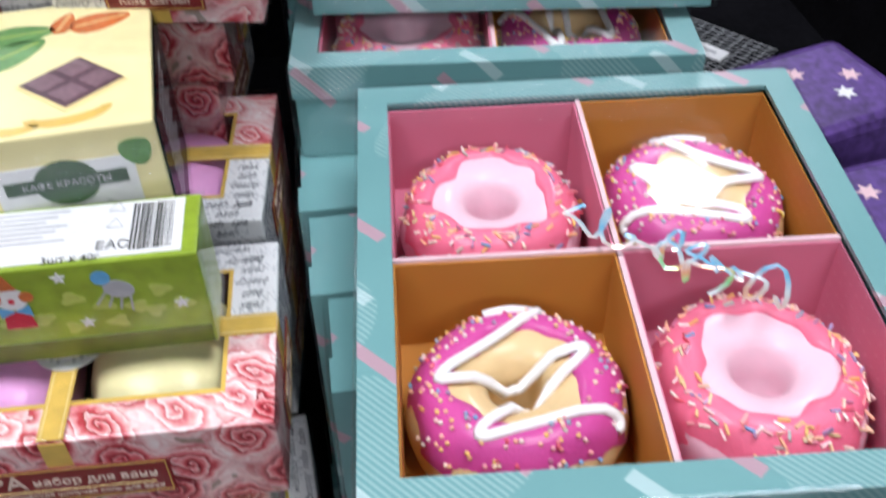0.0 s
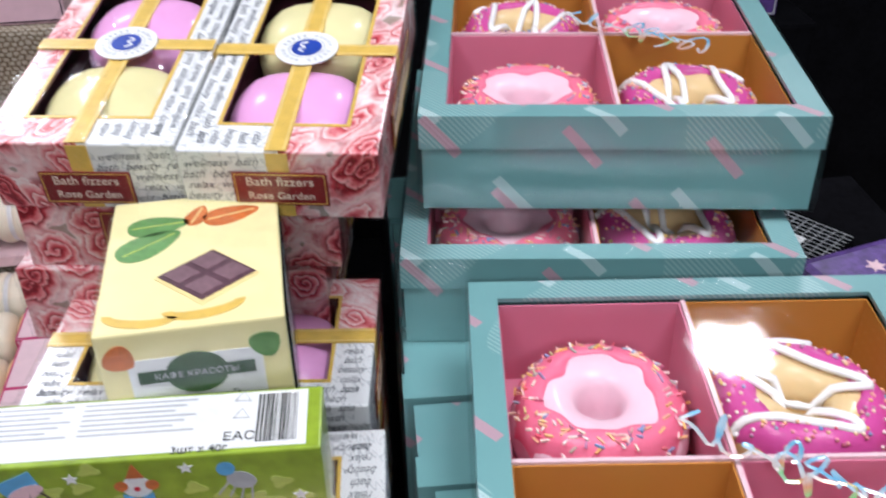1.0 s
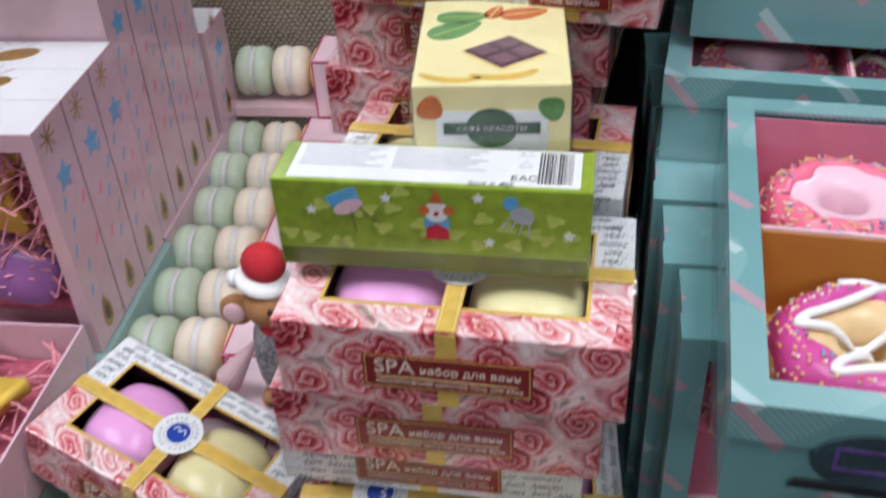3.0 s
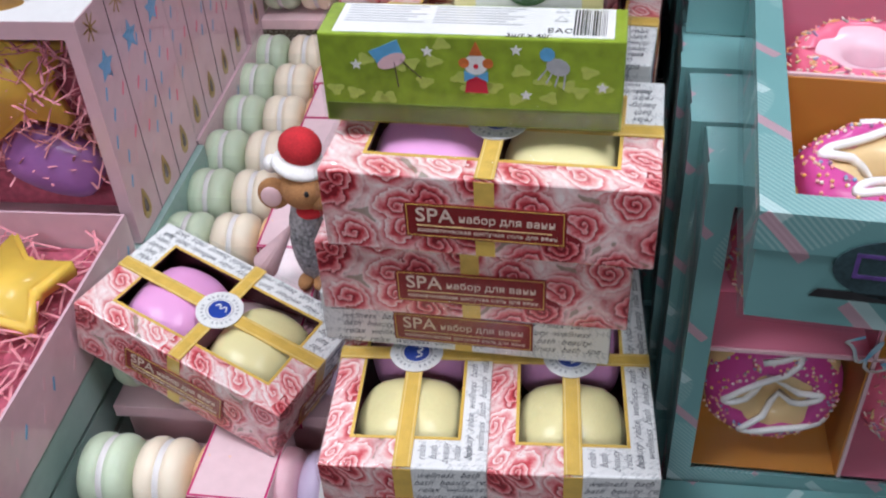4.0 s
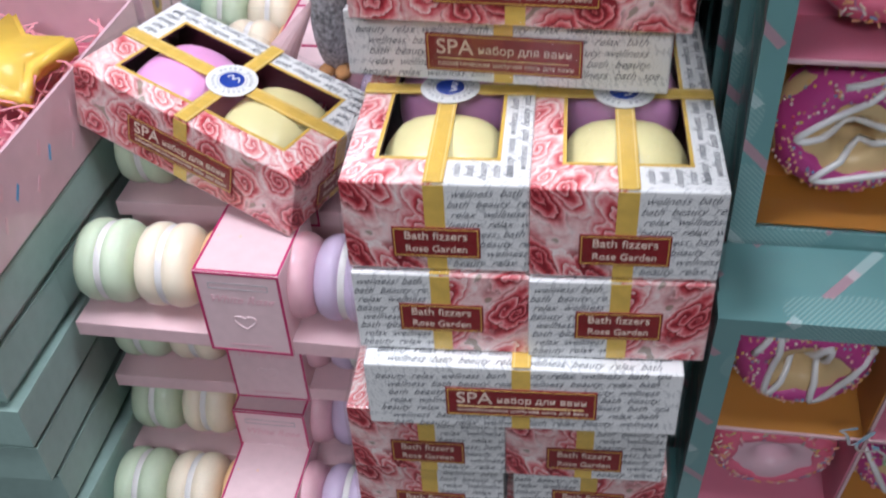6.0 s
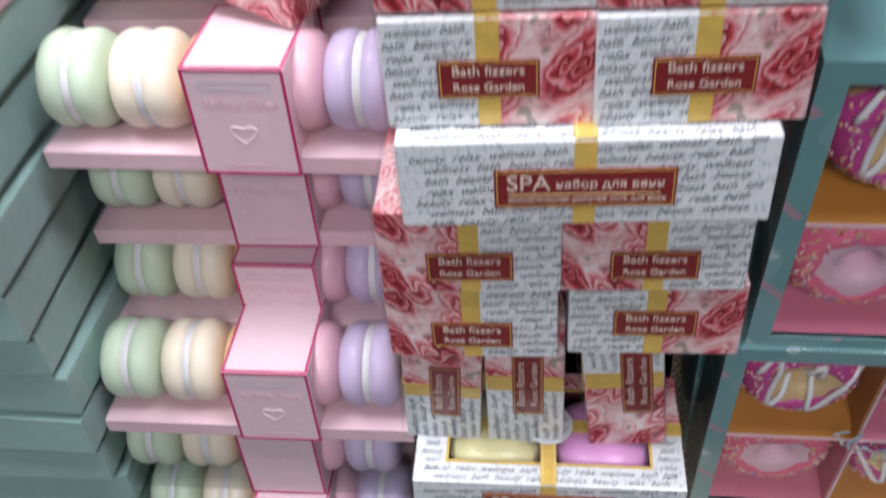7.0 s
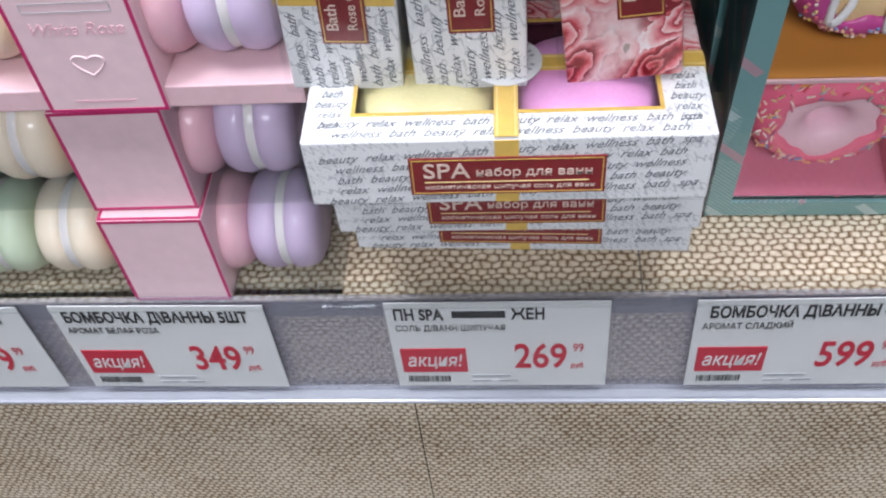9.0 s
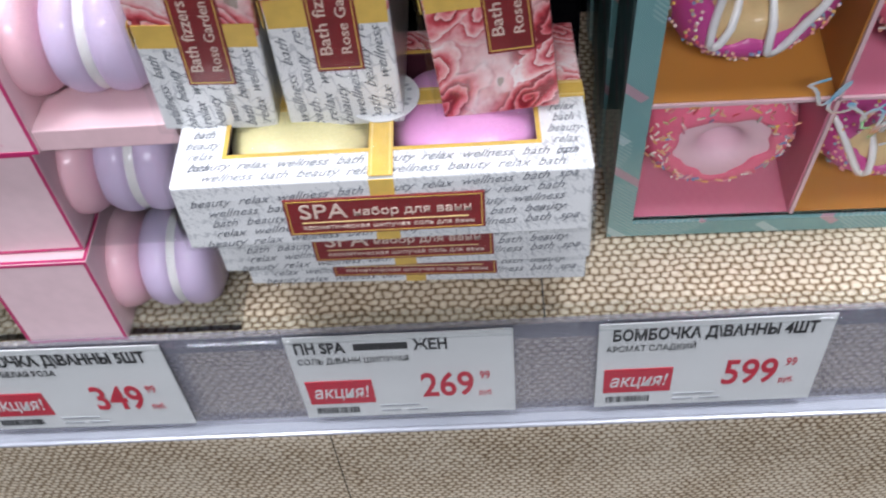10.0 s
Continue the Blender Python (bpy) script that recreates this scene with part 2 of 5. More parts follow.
def bomb_material(name, color):
    m, nt, b = nodes_of(name)
    co = obj_coords(nt)
    n = noise_tex(nt, co, 1500, 4)
    s = noise_tex(nt, co, 70, 3)
    f = math_node(nt, "ADD", math_node(nt, "MULTIPLY", n, 0.5), math_node(nt, "MULTIPLY", s, 0.5))
    nt.links.new(ramp(nt, f, [(0.3, tuple(c * 0.84 for c in color)), (0.68, tuple(min(1, c * 1.06) for c in color))]), b.inputs["Base Color"])
    b.inputs["Roughness"].default_value = 0.6
    b.inputs["Coat Weight"].default_value = 0.35
    b.inputs["Coat Roughness"].default_value = 0.18
    b.inputs["Subsurface Weight"].default_value = 0.1
    b.inputs["Subsurface Radius"].default_value = (0.003, 0.002, 0.002)
    bump(nt, b, n, 0.35, 0.0006)
    return m


M = {
    "carton": carton_print("rose_and_script_carton"),
    "teal": teal_print("teal_card"),
    "sage": plain("sage_green_card", (0.3, 0.44, 0.40), 0.5, 0.06, 40, 0.2),
    "kraft": dotted_card("orange_kraft_card", (0.56, 0.23, 0.035), (0.66, 0.38, 0.14)),
    "pinkcell": dotted_card("dotted_pink_card", (0.68, 0.2, 0.3), (0.8, 0.45, 0.5)),
    "gold": plain("gold_ribbon_print", (0.72, 0.47, 0.1), 0.35, 0.12, 60, 0.4),
    "goldpale": plain("pale_gold_line", (0.82, 0.64, 0.28), 0.35, 0.1, 60, 0.3),
    "label": plain("dark_red_label", (0.22, 0.012, 0.015), 0.4, 0.15, 60, 0.4),
    "labeltext": plain("label_lettering", (0.7, 0.55, 0.46), 0.5, 0.05, 100, 0, 0),
    "white": plain("white_paper", (0.76, 0.76, 0.755), 0.5, 0.05, 80, 0.2),
    "blue": plain("blue_print", (0.02, 0.06, 0.36), 0.35, 0.15, 80, 0.4),
    "grey": plain("grey_print", (0.42, 0.43, 0.45), 0.5, 0.1, 80, 0, 0),
    "scriptink": plain("grey_ink", (0.17, 0.18, 0.2), 0.45, 0.3, 300, 0, 0),
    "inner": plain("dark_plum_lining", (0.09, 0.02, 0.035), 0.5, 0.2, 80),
    "yellow": bomb_material("pale_yellow_bath_bomb", (0.78, 0.7, 0.36)),
    "pinkb": bomb_material("orchid_pink_bath_bomb", (0.8, 0.36, 0.66)),
    "mint": bomb_material("mint_macaron", (0.58, 0.68, 0.5)),
    "cream": bomb_material("cream_macaron", (0.85, 0.74, 0.58)),
    "peach": bomb_material("peach_macaron", (0.9, 0.55, 0.28)),
    "rose": bomb_material("rose_macaron", (0.78, 0.46, 0.52)),
    "lilac": bomb_material("lilac_macaron", (0.6, 0.48, 0.66)),
    "filling": bomb_material("white_filling", (0.74, 0.71, 0.7)),
    "palepink": plain("pale_pink_card", (0.74, 0.5, 0.53), 0.45, 0.05, 50, 0.2),
    "sleeve": plain("light_pink_sleeve", (0.76, 0.55, 0.58), 0.42, 0.04, 50, 0.2),
    "heart": plain("pale_pink_print", (0.84, 0.64, 0.67), 0.42, 0.04, 50, 0.2),
    "magenta": plain("magenta_border", (0.5, 0.02, 0.13), 0.4, 0.1, 80, 0.2),
    "dough": bomb_material("tan_donut_dough", (0.76, 0.54, 0.27)),
    "icing": bomb_material("pink_icing", (0.86, 0.17, 0.28)),
    "icing2": bomb_material("magenta_icing", (0.6, 0.06, 0.3)),
    "palecore": bomb_material("pale_pink_core", (0.86, 0.56, 0.64)),
    "drizzle": plain("white_icing_stroke", (0.88, 0.87, 0.86), 0.35, 0.05, 200, 0.3),
    "film": film_material("clear_film", (0.98, 0.985, 0.985), 1.3, 0.035),
    "crinkle": film_material("crinkled_film", (0.98, 0.985, 0.985), 0.95, 0.5),
    "flat_film": film_material("clear_sheet", (0.95, 0.96, 0.96), 1.3, 0.05),
    "yellowcard": plain("pale_yellow_card", (0.84, 0.74, 0.38), 0.35, 0.05, 40, 0.4),
    "leaf": plain("leaf_green_print", (0.13, 0.3, 0.09), 0.4, 0.2, 120, 0.3),
    "dkleaf": plain("deep_green_print", (0.03, 0.09, 0.035), 0.4, 0.2, 120, 0.3),
    "orange": plain("orange_pod_print", (0.62, 0.16, 0.04), 0.4, 0.2, 120, 0.3),
    "choc": plain("chocolate_print", (0.1, 0.045, 0.06), 0.35, 0.25, 120, 0.4),
    "choclight": plain("chocolate_highlight_print", (0.2, 0.11, 0.13), 0.35, 0.2, 120, 0.4),
    "dkgreen": plain("dark_green_print", (0.02, 0.07, 0.03), 0.4, 0.2, 80, 0.3),
    "black": plain("black_print", (0.02, 0.02, 0.022), 0.45, 0.2, 80, 0.1),
    "lime": plain("lime_green_card", (0.3, 0.42, 0.035), 0.35, 0.22, 45, 0.4),
    "olive": plain("olive_green_card", (0.13, 0.17, 0.02), 0.4, 0.25, 45, 0.3),
    "limelight": plain("light_lime_print", (0.48, 0.56, 0.12), 0.35, 0.1, 80, 0.4),
    "red": plain("red_print", (0.6, 0.02, 0.05), 0.45, 0.08, 80, 0.2),
    "skyblue": plain("sky_blue_print", (0.12, 0.4, 0.68), 0.4, 0.12, 80, 0.2),
    "frosted": frosted("cloudy_plastic", (0.34, 0.33, 0.4), 0.42),
    "railwhite": plain("pale_plastic_lip", (0.42, 0.43, 0.48), 0.2, 0.05, 30, 0.5),
    "burlap": burlap("sackcloth_print", 0.0043, 1.08),
    # half-tone copy of the sackcloth, with the back step's shade in its colour
    "burlap_shaded": burlap("shaded_sackcloth_print", 0.005, 0.5),
    "wall": plain("store_wall_paint", (0.13, 0.13, 0.13), 0.7, 0.05, 3),
    "floor": plain("grey_floor_tile", (0.09, 0.09, 0.09), 0.4, 0.08, 4),
    # black card and print; also stands in for shade in gaps and behind stacks
    "dark": plain("near_black_card_and_shade", (0.004, 0.004, 0.005), 0.9, 0.3, 60, 0, 0),
    "violet": plain("violet_card", (0.12, 0.06, 0.25), 0.35, 0.4, 50, 0.5),
    "emblem": plain("dark_teal_print", (0.03, 0.06, 0.07), 0.4, 0.3, 200, 0.3),
    "unicorn": plain("soft_pink_card", (0.68, 0.45, 0.5), 0.45, 0.06, 30, 0.25),
    "goldfoil": plain("gold_foil_print", (0.5, 0.29, 0.06), 0.3, 0.3, 200, 0.3, 0.1, 0.5),
    "shred": plain("pink_paper_shred", (0.8, 0.3, 0.35), 0.6, 0.2, 100),
    "shredbed": plain("deep_pink_paper", (0.5, 0.1, 0.16), 0.6, 0.3, 60),
    "purpleb": bomb_material("purple_bath_bomb", (0.36, 0.14, 0.42)),
    "starbomb": bomb_material("yellow_star_bath_bomb", (0.86, 0.56, 0.08)),
    "fur": plain("red_felt", (0.55, 0.02, 0.03), 0.9, 0.2, 300),
    "fluff": plain("white_fleece", (0.85, 0.84, 0.82), 0.95, 0.1, 300, 0, 0.6),
    "mouse": plain("tan_plush", (0.42, 0.2, 0.08), 0.95, 0.2, 300, 0, 0.5),
    "mousegrey": plain("grey_fleece", (0.46, 0.45, 0.48), 0.95, 0.45, 130, 0, 0.6),
}


def hologram():
    m, nt, b = nodes_of("holographic_foil")
    co = obj_coords(nt)
    f = noise_tex(nt, co, 30, 1)
    nt.links.new(ramp(nt, f, [(0.3, (0.75, 0.78, 0.8)), (0.42, (0.2, 0.55, 0.8)), (0.5, (0.75, 0.77, 0.78)), (0.58, (0.8, 0.35, 0.2)), (0.66, (0.3, 0.7, 0.3)), (0.75, (0.75, 0.76, 0.78))]), b.inputs["Base Color"])
    b.inputs["Metallic"].default_value, b.inputs["Roughness"].default_value = 0.45, 0.25
    return m


def sprinkle_material():
    m, nt, b = nodes_of("mixed_sprinkles")
    geo = nt.nodes.new("ShaderNodeNewGeometry")
    nt.links.new(ramp(nt, geo.outputs["Random Per Island"], [(0.0, (0.8, 0.4, 0.1)), (0.3, (0.85, 0.75, 0.7)), (0.5, (0.7, 0.08, 0.12)), (0.65, (0.15, 0.35, 0.6)), (0.8, (0.8, 0.55, 0.1)), (1.0, (0.8, 0.3, 0.4))]), b.inputs["Base Color"])
    b.inputs["Roughness"].default_value = 0.35
    return m


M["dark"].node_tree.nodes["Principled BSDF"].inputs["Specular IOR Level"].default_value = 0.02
M["holo"], M["sprinkle"] = hologram(), sprinkle_material()


# ---------------------------------------------------------------- building helpers
def box(bm, x0, x1, y0, y1, z0, z1, bevel=0.0, m=None):
    made = bmesh.ops.create_cube(bm, size=1.0)["verts"]
    for v in made:
        v.co = Vector(((x0 + x1) / 2 + v.co.x * (x1 - x0), (y0 + y1) / 2 + v.co.y * (y1 - y0), (z0 + z1) / 2 + v.co.z * (z1 - z0)))
        if m:
            v.co = m @ v.co
    if bevel:
        edges = {e for v in made for e in v.link_edges}
        bmesh.ops.bevel(bm, geom=list(edges), offset=bevel, segments=2, affect="EDGES", profile=0.6)
    return bm


def brick_bm(x0, x1, y0, y1, z0, z1, bevel=0.0):
    return box(bmesh.new(), x0, x1, y0, y1, z0, z1, bevel)


def mesh_of(name, bm, materials, smooth=False):
    me = bpy.data.meshes.new(name)
    bm.normal_update()
    bm.to_mesh(me)
    bm.free()
    for mat in materials if isinstance(materials, (list, tuple)) else [materials]:
        me.materials.append(mat)
    if smooth:
        me.polygons.foreach_set("use_smooth", [True] * len(me.polygons))
    return me


def part(name, bm, material, parent, label="", smooth=False, at=None):
    """One mesh object under a thing or a part. bm may be a mesh that several parts share."""
    me = bm if isinstance(bm, bpy.types.Mesh) else mesh_of(name, bm, material, smooth)
    ob = new(name, me)
    ob.parent = parent
    if at is not None:
        ob.matrix_local = at
    if label:
        ob["label"] = label
    return ob


def thing(name, label, category, group="", kind=""):
    return tagged(new(name), label, category, group, kind)


def place(ob, m):
    ob.matrix_basis = m
    return ob


def turned(profile, steps=40):
    """A body of revolution round z from (radius, height) pairs."""
    bm = bmesh.new()
    rings = []
    for r, z in profile:
        if r < 1e-6:
            rings.append([bm.verts.new((0, 0, z))])
        else:
            rings.append([bm.verts.new((r * math.cos(2 * math.pi * i / steps), r * math.sin(2 * math.pi * i / steps), z)) for i in range(steps)])
    for a, b in zip(rings, rings[1:]):
        for i in range(steps):
            j = (i + 1) % steps
            quad = [a[i % len(a)], a[j % len(a)], b[j % len(b)], b[i % len(b)]]
            quad = list(dict.fromkeys(quad))
            if len(quad) > 2:
                bm.faces.new(quad)
    bmesh.ops.recalc_face_normals(bm, faces=bm.faces)
    return bm


def tube(points, radius, sides=6, closed=False, flat=1.0):
    """A round strand along points; flat < 1 squeezes it in z."""
    bm = bmesh.new()
    pts = [Vector(p) for p in points]
    n = len(pts)
    rings = []
    for i, p in enumerate(pts):
        a, b = (pts[(i - 1) % n], pts[(i + 1) % n]) if closed else (pts[max(i - 1, 0)], pts[min(i + 1, n - 1)])
        d = (b - a).normalized()
        side = d.cross(Vector((0, 0, 1)))
        side = side.normalized() if side.length > 1e-4 else Vector((1, 0, 0))
        up = side.cross(d)
        rings.append([bm.verts.new(p + radius * (math.cos(2 * math.pi * k / sides) * side + flat * math.sin(2 * math.pi * k / sides) * up)) for k in range(sides)])
    pairs = list(zip(rings, rings[1:])) + ([(rings[-1], rings[0])] if closed else [])
    for a, b in pairs:
        for k in range(sides):
            bm.faces.new((a[k], a[(k + 1) % sides], b[(k + 1) % sides], b[k]))
    if not closed:
        bm.faces.new(rings[0])
        bm.faces.new(rings[-1][::-1])
    bmesh.ops.recalc_face_normals(bm, faces=bm.faces)
    return bm


def plate(points, thick=0.0003):
    """A thin printed or cut shape: an outline in x and y, given a thickness in z."""
    bm = bmesh.new()
    low = [bm.verts.new((x, y, 0)) for x, y in points]
    face = bm.faces.new(low)
    up = bmesh.ops.extrude_face_region(bm, geom=[face])["geom"]
    for v in up:
        if isinstance(v, bmesh.types.BMVert):
            v.co.z += thick
    bmesh.ops.recalc_face_normals(bm, faces=bm.faces)
    return bm


def disc_points(r, n=32, sy=1.0):
    return [(r * math.cos(2 * math.pi * i / n), sy * r * math.sin(2 * math.pi * i / n)) for i in range(n)]


def star_points(r, inner=0.45, n=5, turn=90):
    return [((r if i % 2 == 0 else r * inner) * math.cos(radians(turn + 180 * i / n)), (r if i % 2 == 0 else r * inner) * math.sin(radians(turn + 180 * i / n))) for i in range(2 * n)]


WORDS = {}


def words(text, size, bold=0.004, shear=0.0, align="CENTER"):
    """A mesh of lettering in the x-y plane, in the built-in font."""
    key = (text, size, bold, shear, align)
    if key not in WORDS:
        cu = bpy.data.curves.new("lettering", "FONT")
        cu.body, cu.size, cu.shear, cu.align_x, cu.align_y = text, size, shear, align, "CENTER"
        cu.resolution_u, cu.extrude, cu.offset = 3, 0.00008, size * bold
        ob = bpy.data.objects.new("lettering", cu)
        scene.collection.objects.link(ob)
        deps = bpy.context.evaluated_depsgraph_get()
        me = bpy.data.meshes.new_from_object(ob.evaluated_get(deps))
        bpy.data.objects.remove(ob)
        WORDS[key] = me
    return WORDS[key]


def lettering(text, size, material, parent, at, shear=0.0, align="CENTER", name="lettering", bold=0.004):
    me = words(text, size, bold, shear, align).copy()
    me.materials.clear()
    me.materials.append(material)
    return part(name, me, None, parent, "", at=at)


FRONT = pose(0, 0, 0, 90, 0, 0)          # x-y plane turned to face -y


def on(x, y, z, rx=0, ry=0, rz=0):
    return pose(x, y, z, rx, ry, rz)


# ---------------------------------------------------------------- the shelf and the store round it
def structure(name, bm, material, label, category):
    ob = new(name, mesh_of(name, bm, material))
    return tagged(ob, label, category, kind="structure")


structure("floor", brick_bm(-4, 4, -4, 4, -1.05, -1.0), M["floor"], "grey tiled store floor", "floor")
structure("ceiling", brick_bm(-4, 4, -4, 4, 2.1, 2.15), M["wall"], "pale painted store ceiling", "ceiling")
structure("wall_north", brick_bm(-4, 4, 3.9, 4.0, -1.0, 2.1), M["wall"], "grey painted store wall", "wall")
structure("wall_south", brick_bm(-4, 4, -4.0, -3.9, -1.0, 2.1), M["wall"], "grey painted store wall", "wall")
structure("wall_east", brick_bm(3.9, 4.0, -3.9, 3.9, -1.0, 2.1), M["wall"], "grey painted store wall", "wall")
structure("wall_west", brick_bm(-4.0, -3.9, -3.9, 3.9, -1.0, 2.1), M["wall"], "grey painted store wall", "wall")

shelf = thing("display_shelf", "display shelf covered with printed sackcloth sheets", "shelf", kind="structure")
part("board", brick_bm(-0.9, 0.9, 0.0135, 0.76, -0.022, -0.0015), M["wall"], shelf, "grey shelf board")
for i, (x0, x1) in enumerate(((-0.9, -0.292), (-0.2915, 0.1075), (0.108, 0.508), (0.5085, 0.9))):
    part("cover_sheet", brick_bm(x0, x1, 0.006, 0.76, -0.0015, 0.0, 0.0004), M["burlap"], shelf, "sackcloth-print cover sheet")
for x0, x1 in ((-0.9, -0.393), (-0.3925, 0.008), (0.0085, 0.408), (0.4085, 0.9)):
    part("apron_sheet", brick_bm(x0, x1, 0.0135, 0.015, -0.4, -0.0225, 0.0004), M["burlap"], shelf, "sackcloth-print apron sheet")
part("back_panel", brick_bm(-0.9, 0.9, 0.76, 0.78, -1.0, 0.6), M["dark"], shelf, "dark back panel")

riser = thing("back_riser", "raised back step covered with sackcloth print, shade painted in", "shelf step", kind="structure")
# half-tone sackcloth and near-black: the steps' shade is put into their colours
part("step", brick_bm(-0.9, 0.0, 0.55, 0.75, 0.0, 0.463, 0.004), M["burlap_shaded"], riser)
part("step", brick_bm(0.42, 0.54, 0.62, 0.74, 0.0, 0.40, 0.004), M["dark"], riser)

# price rail with its tags
rail = thing("price_rail", "clear plastic price rail along the shelf edge", "price rail", kind="structure")
part("channel", brick_bm(-0.9, 0.9, 0.003, 0.006, -0.0635, 0.003, 0.0004), M["frosted"], rail, "grey translucent backing strip").visible_shadow = False
part("top_lip", brick_bm(-0.9, 0.9, -0.0022, 0.0105, 0.003, 0.0055, 0.0009), M["flat_film"], rail, "clear top lip")
part("bottom_lip", brick_bm(-0.9, 0.9, -0.003, 0.006, -0.0658, -0.0635, 0.001), M["railwhite"], rail, "bright bottom lip")
cover = part("cover", brick_bm(-0.9, 0.9, -0.0016, -0.0009, -0.0635, 0.003), M["flat_film"], rail, "clear hinged cover")
cover.visible_shadow = False


def price_tag(x, title, sub, price, lean=0.0):
    tag = thing("price_tag", "white paper price tag with red promotion badge in the rail", "price tag", "price tags")
    place(tag, on(x, 0.0012, -0.0270, 0, lean, 0) @ Matrix.Diagonal((1.02, 1, 0.98, 1)))
    part("paper", brick_bm(-0.0435, 0.0435, 0, 0.0006, -0.0305, 0.0305), M["white"], tag)
    f = lambda px, pz: on(px, -0.0004, pz) @ FRONT
    x0, slim = -0.0405, Matrix.Diagonal((0.8, 1.4, 1, 1))
    for text, px in title:
        if text == "#":
            part("covered_word", brick_bm(px, px + 0.0208, -0.0003, 0, 0.0206, 0.025), M["black"], tag)
        else:
            lettering(text, 0.0072, M["black"], tag, f(px, 0.0228) @ slim, align="LEFT", bold=0.028)
    lettering(sub, 0.0044, M["black"], tag, f(x0, 0.0136) @ slim @ Matrix.Diagonal((1, 0.9, 1, 1)), align="LEFT")
    badge = part("badge", brick_bm(-0.0405, -0.0135, -0.0004, 0, -0.0192, -0.0012, 0.0003), M["red"], tag, "red promotion badge")
    lettering("акция!", 0.0092, M["white"], badge, f(-0.027, -0.0102) @ on(0, 0, 0.0002) @ slim, shear=0.2)
    lettering(price, 0.0195, M["red"], tag, f(0.0167, -0.008) @ Matrix.Diagonal((0.74, 1.3, 1, 1)), bold=0.016)
    lettering("99", 0.0066, M["red"], tag, f(0.0318, -0.0012) @ slim @ Matrix.Diagonal((0.85, 0.9, 1, 1)), bold=0.0)
    lettering("руб.", 0.0038, M["red"], tag, f(0.0318, -0.0145) @ slim)
    bm = bmesh.new()
    px = -0.039
    rnd = random.Random(price)
    while px < -0.021:
        w = rnd.choice((0.0003, 0.0005, 0.0008))
        box(bm, px, px + w, -0.0003, 0, -0.027, -0.0225)
        px += w + rnd.choice((0.0003, 0.0005))
    part("barcode", bm, M["black"], tag, "small black barcode")
    bm = bmesh.new()
    for a, b, z in ((-0.012, 0.004, -0.0232), (-0.012, -0.004, -0.027), (-0.001, 0.007, -0.027)):
        box(bm, a, b, -0.0003, 0, z, z + 0.0014)
    part("small_print", bm, M["grey"], tag)
    return tag


price_tag(-0.189, [("БОМБОЧКА Д/ВАННЫ 3ШТ", -0.0405)], "АРОМАТ", "399")
price_tag(-0.087, [("БОМБОЧКА Д\\ВАННЫ 5ШТ", -0.0395)], "АРОМАТ БЕЛАЯ РОЗА", "349", 0.8)
price_tag(0.0508, [("ПН SPA", -0.0405), ("#", -0.0175), ("ЖЕН", 0.0055)], "СОЛЬ Д/ВАНН ШИПУЧАЯ", "269")
price_tag(0.1725, [("БОМБОЧКА Д\\ВАННЫ 4ШТ", -0.0385)], "АРОМАТ СЛАДКИЙ", "599", -0.5)


# ---------------------------------------------------------------- rose carton with two bath bombs
def carton_body(L, W, H, wx, wy, rim=0.0012):
    """A closed carton with a window in its top."""
    bm = bmesh.new()
    l, w = L / 2, W / 2
    def loop(a, b, z):
        return [bm.verts.new(p) for p in ((-a, -b, z), (a, -b, z), (a, b, z), (-a, b, z))]
    low, top, win, lip = loop(l, w, 0), loop(l, w, H), loop(wx, wy, H), loop(wx, wy, H - rim)
    floor_in, wall_in = loop(l - rim, w - rim, 0.002), loop(l - rim, w - rim, H - rim)
    bm.faces.new(low[::-1])
    for a, b in ((low, top), (top, win), (win, lip), (lip, wall_in), (wall_in, floor_in)):
        for i in range(4):
            j = (i + 1) % 4
            bm.faces.new((a[i], a[j], b[j], b[i]))
    inner = bm.faces.new(floor_in)
    bmesh.ops.recalc_face_normals(bm, faces=bm.faces)
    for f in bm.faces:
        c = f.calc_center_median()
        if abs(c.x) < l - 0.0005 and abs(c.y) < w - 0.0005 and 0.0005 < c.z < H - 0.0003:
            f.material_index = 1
    outer = [e for e in bm.edges if all(abs(abs(v.co.x) - l) < 1e-6 and abs(abs(v.co.y) - w) < 1e-6 for v in e.verts)]
    bmesh.ops.bevel(bm, geom=outer, offset=0.0008, segments=2, affect="EDGES", profile=0.5)
    return bm


def pillow(rx, ry, rz):
    """A plump rounded bath bomb with its flat foot at z = 0."""
    bm = bmesh.new()
    bmesh.ops.create_uvsphere(bm, u_segments=28, v_segments=16, radius=1.0)
    for v in bm.verts:
        x, y, z = v.co
        k = max(abs(x), abs(y), 1e-6)
        r = math.hypot(x, y)
        s = (r / k) ** 0.35 if r > 1e-6 else 1
        z2 = math.copysign(abs(z) ** 0.8, z)
        v.co = Vector((x * s * rx, y * s * ry, max(z2, -0.75) * rz + 0.75 * rz))
    return bm


SCRIPT_ROWS = ("beauty  relax  wellness  bath  beauty  relax  wellness  bath  spa", "wellness  bath  beauty  relax  wellness  beauty  relax  bath", "bath  beauty  relax  wellness  bath  relax  beauty  wellness", "relax  wellness  beauty  bath  wellness  relax  bath  beauty")


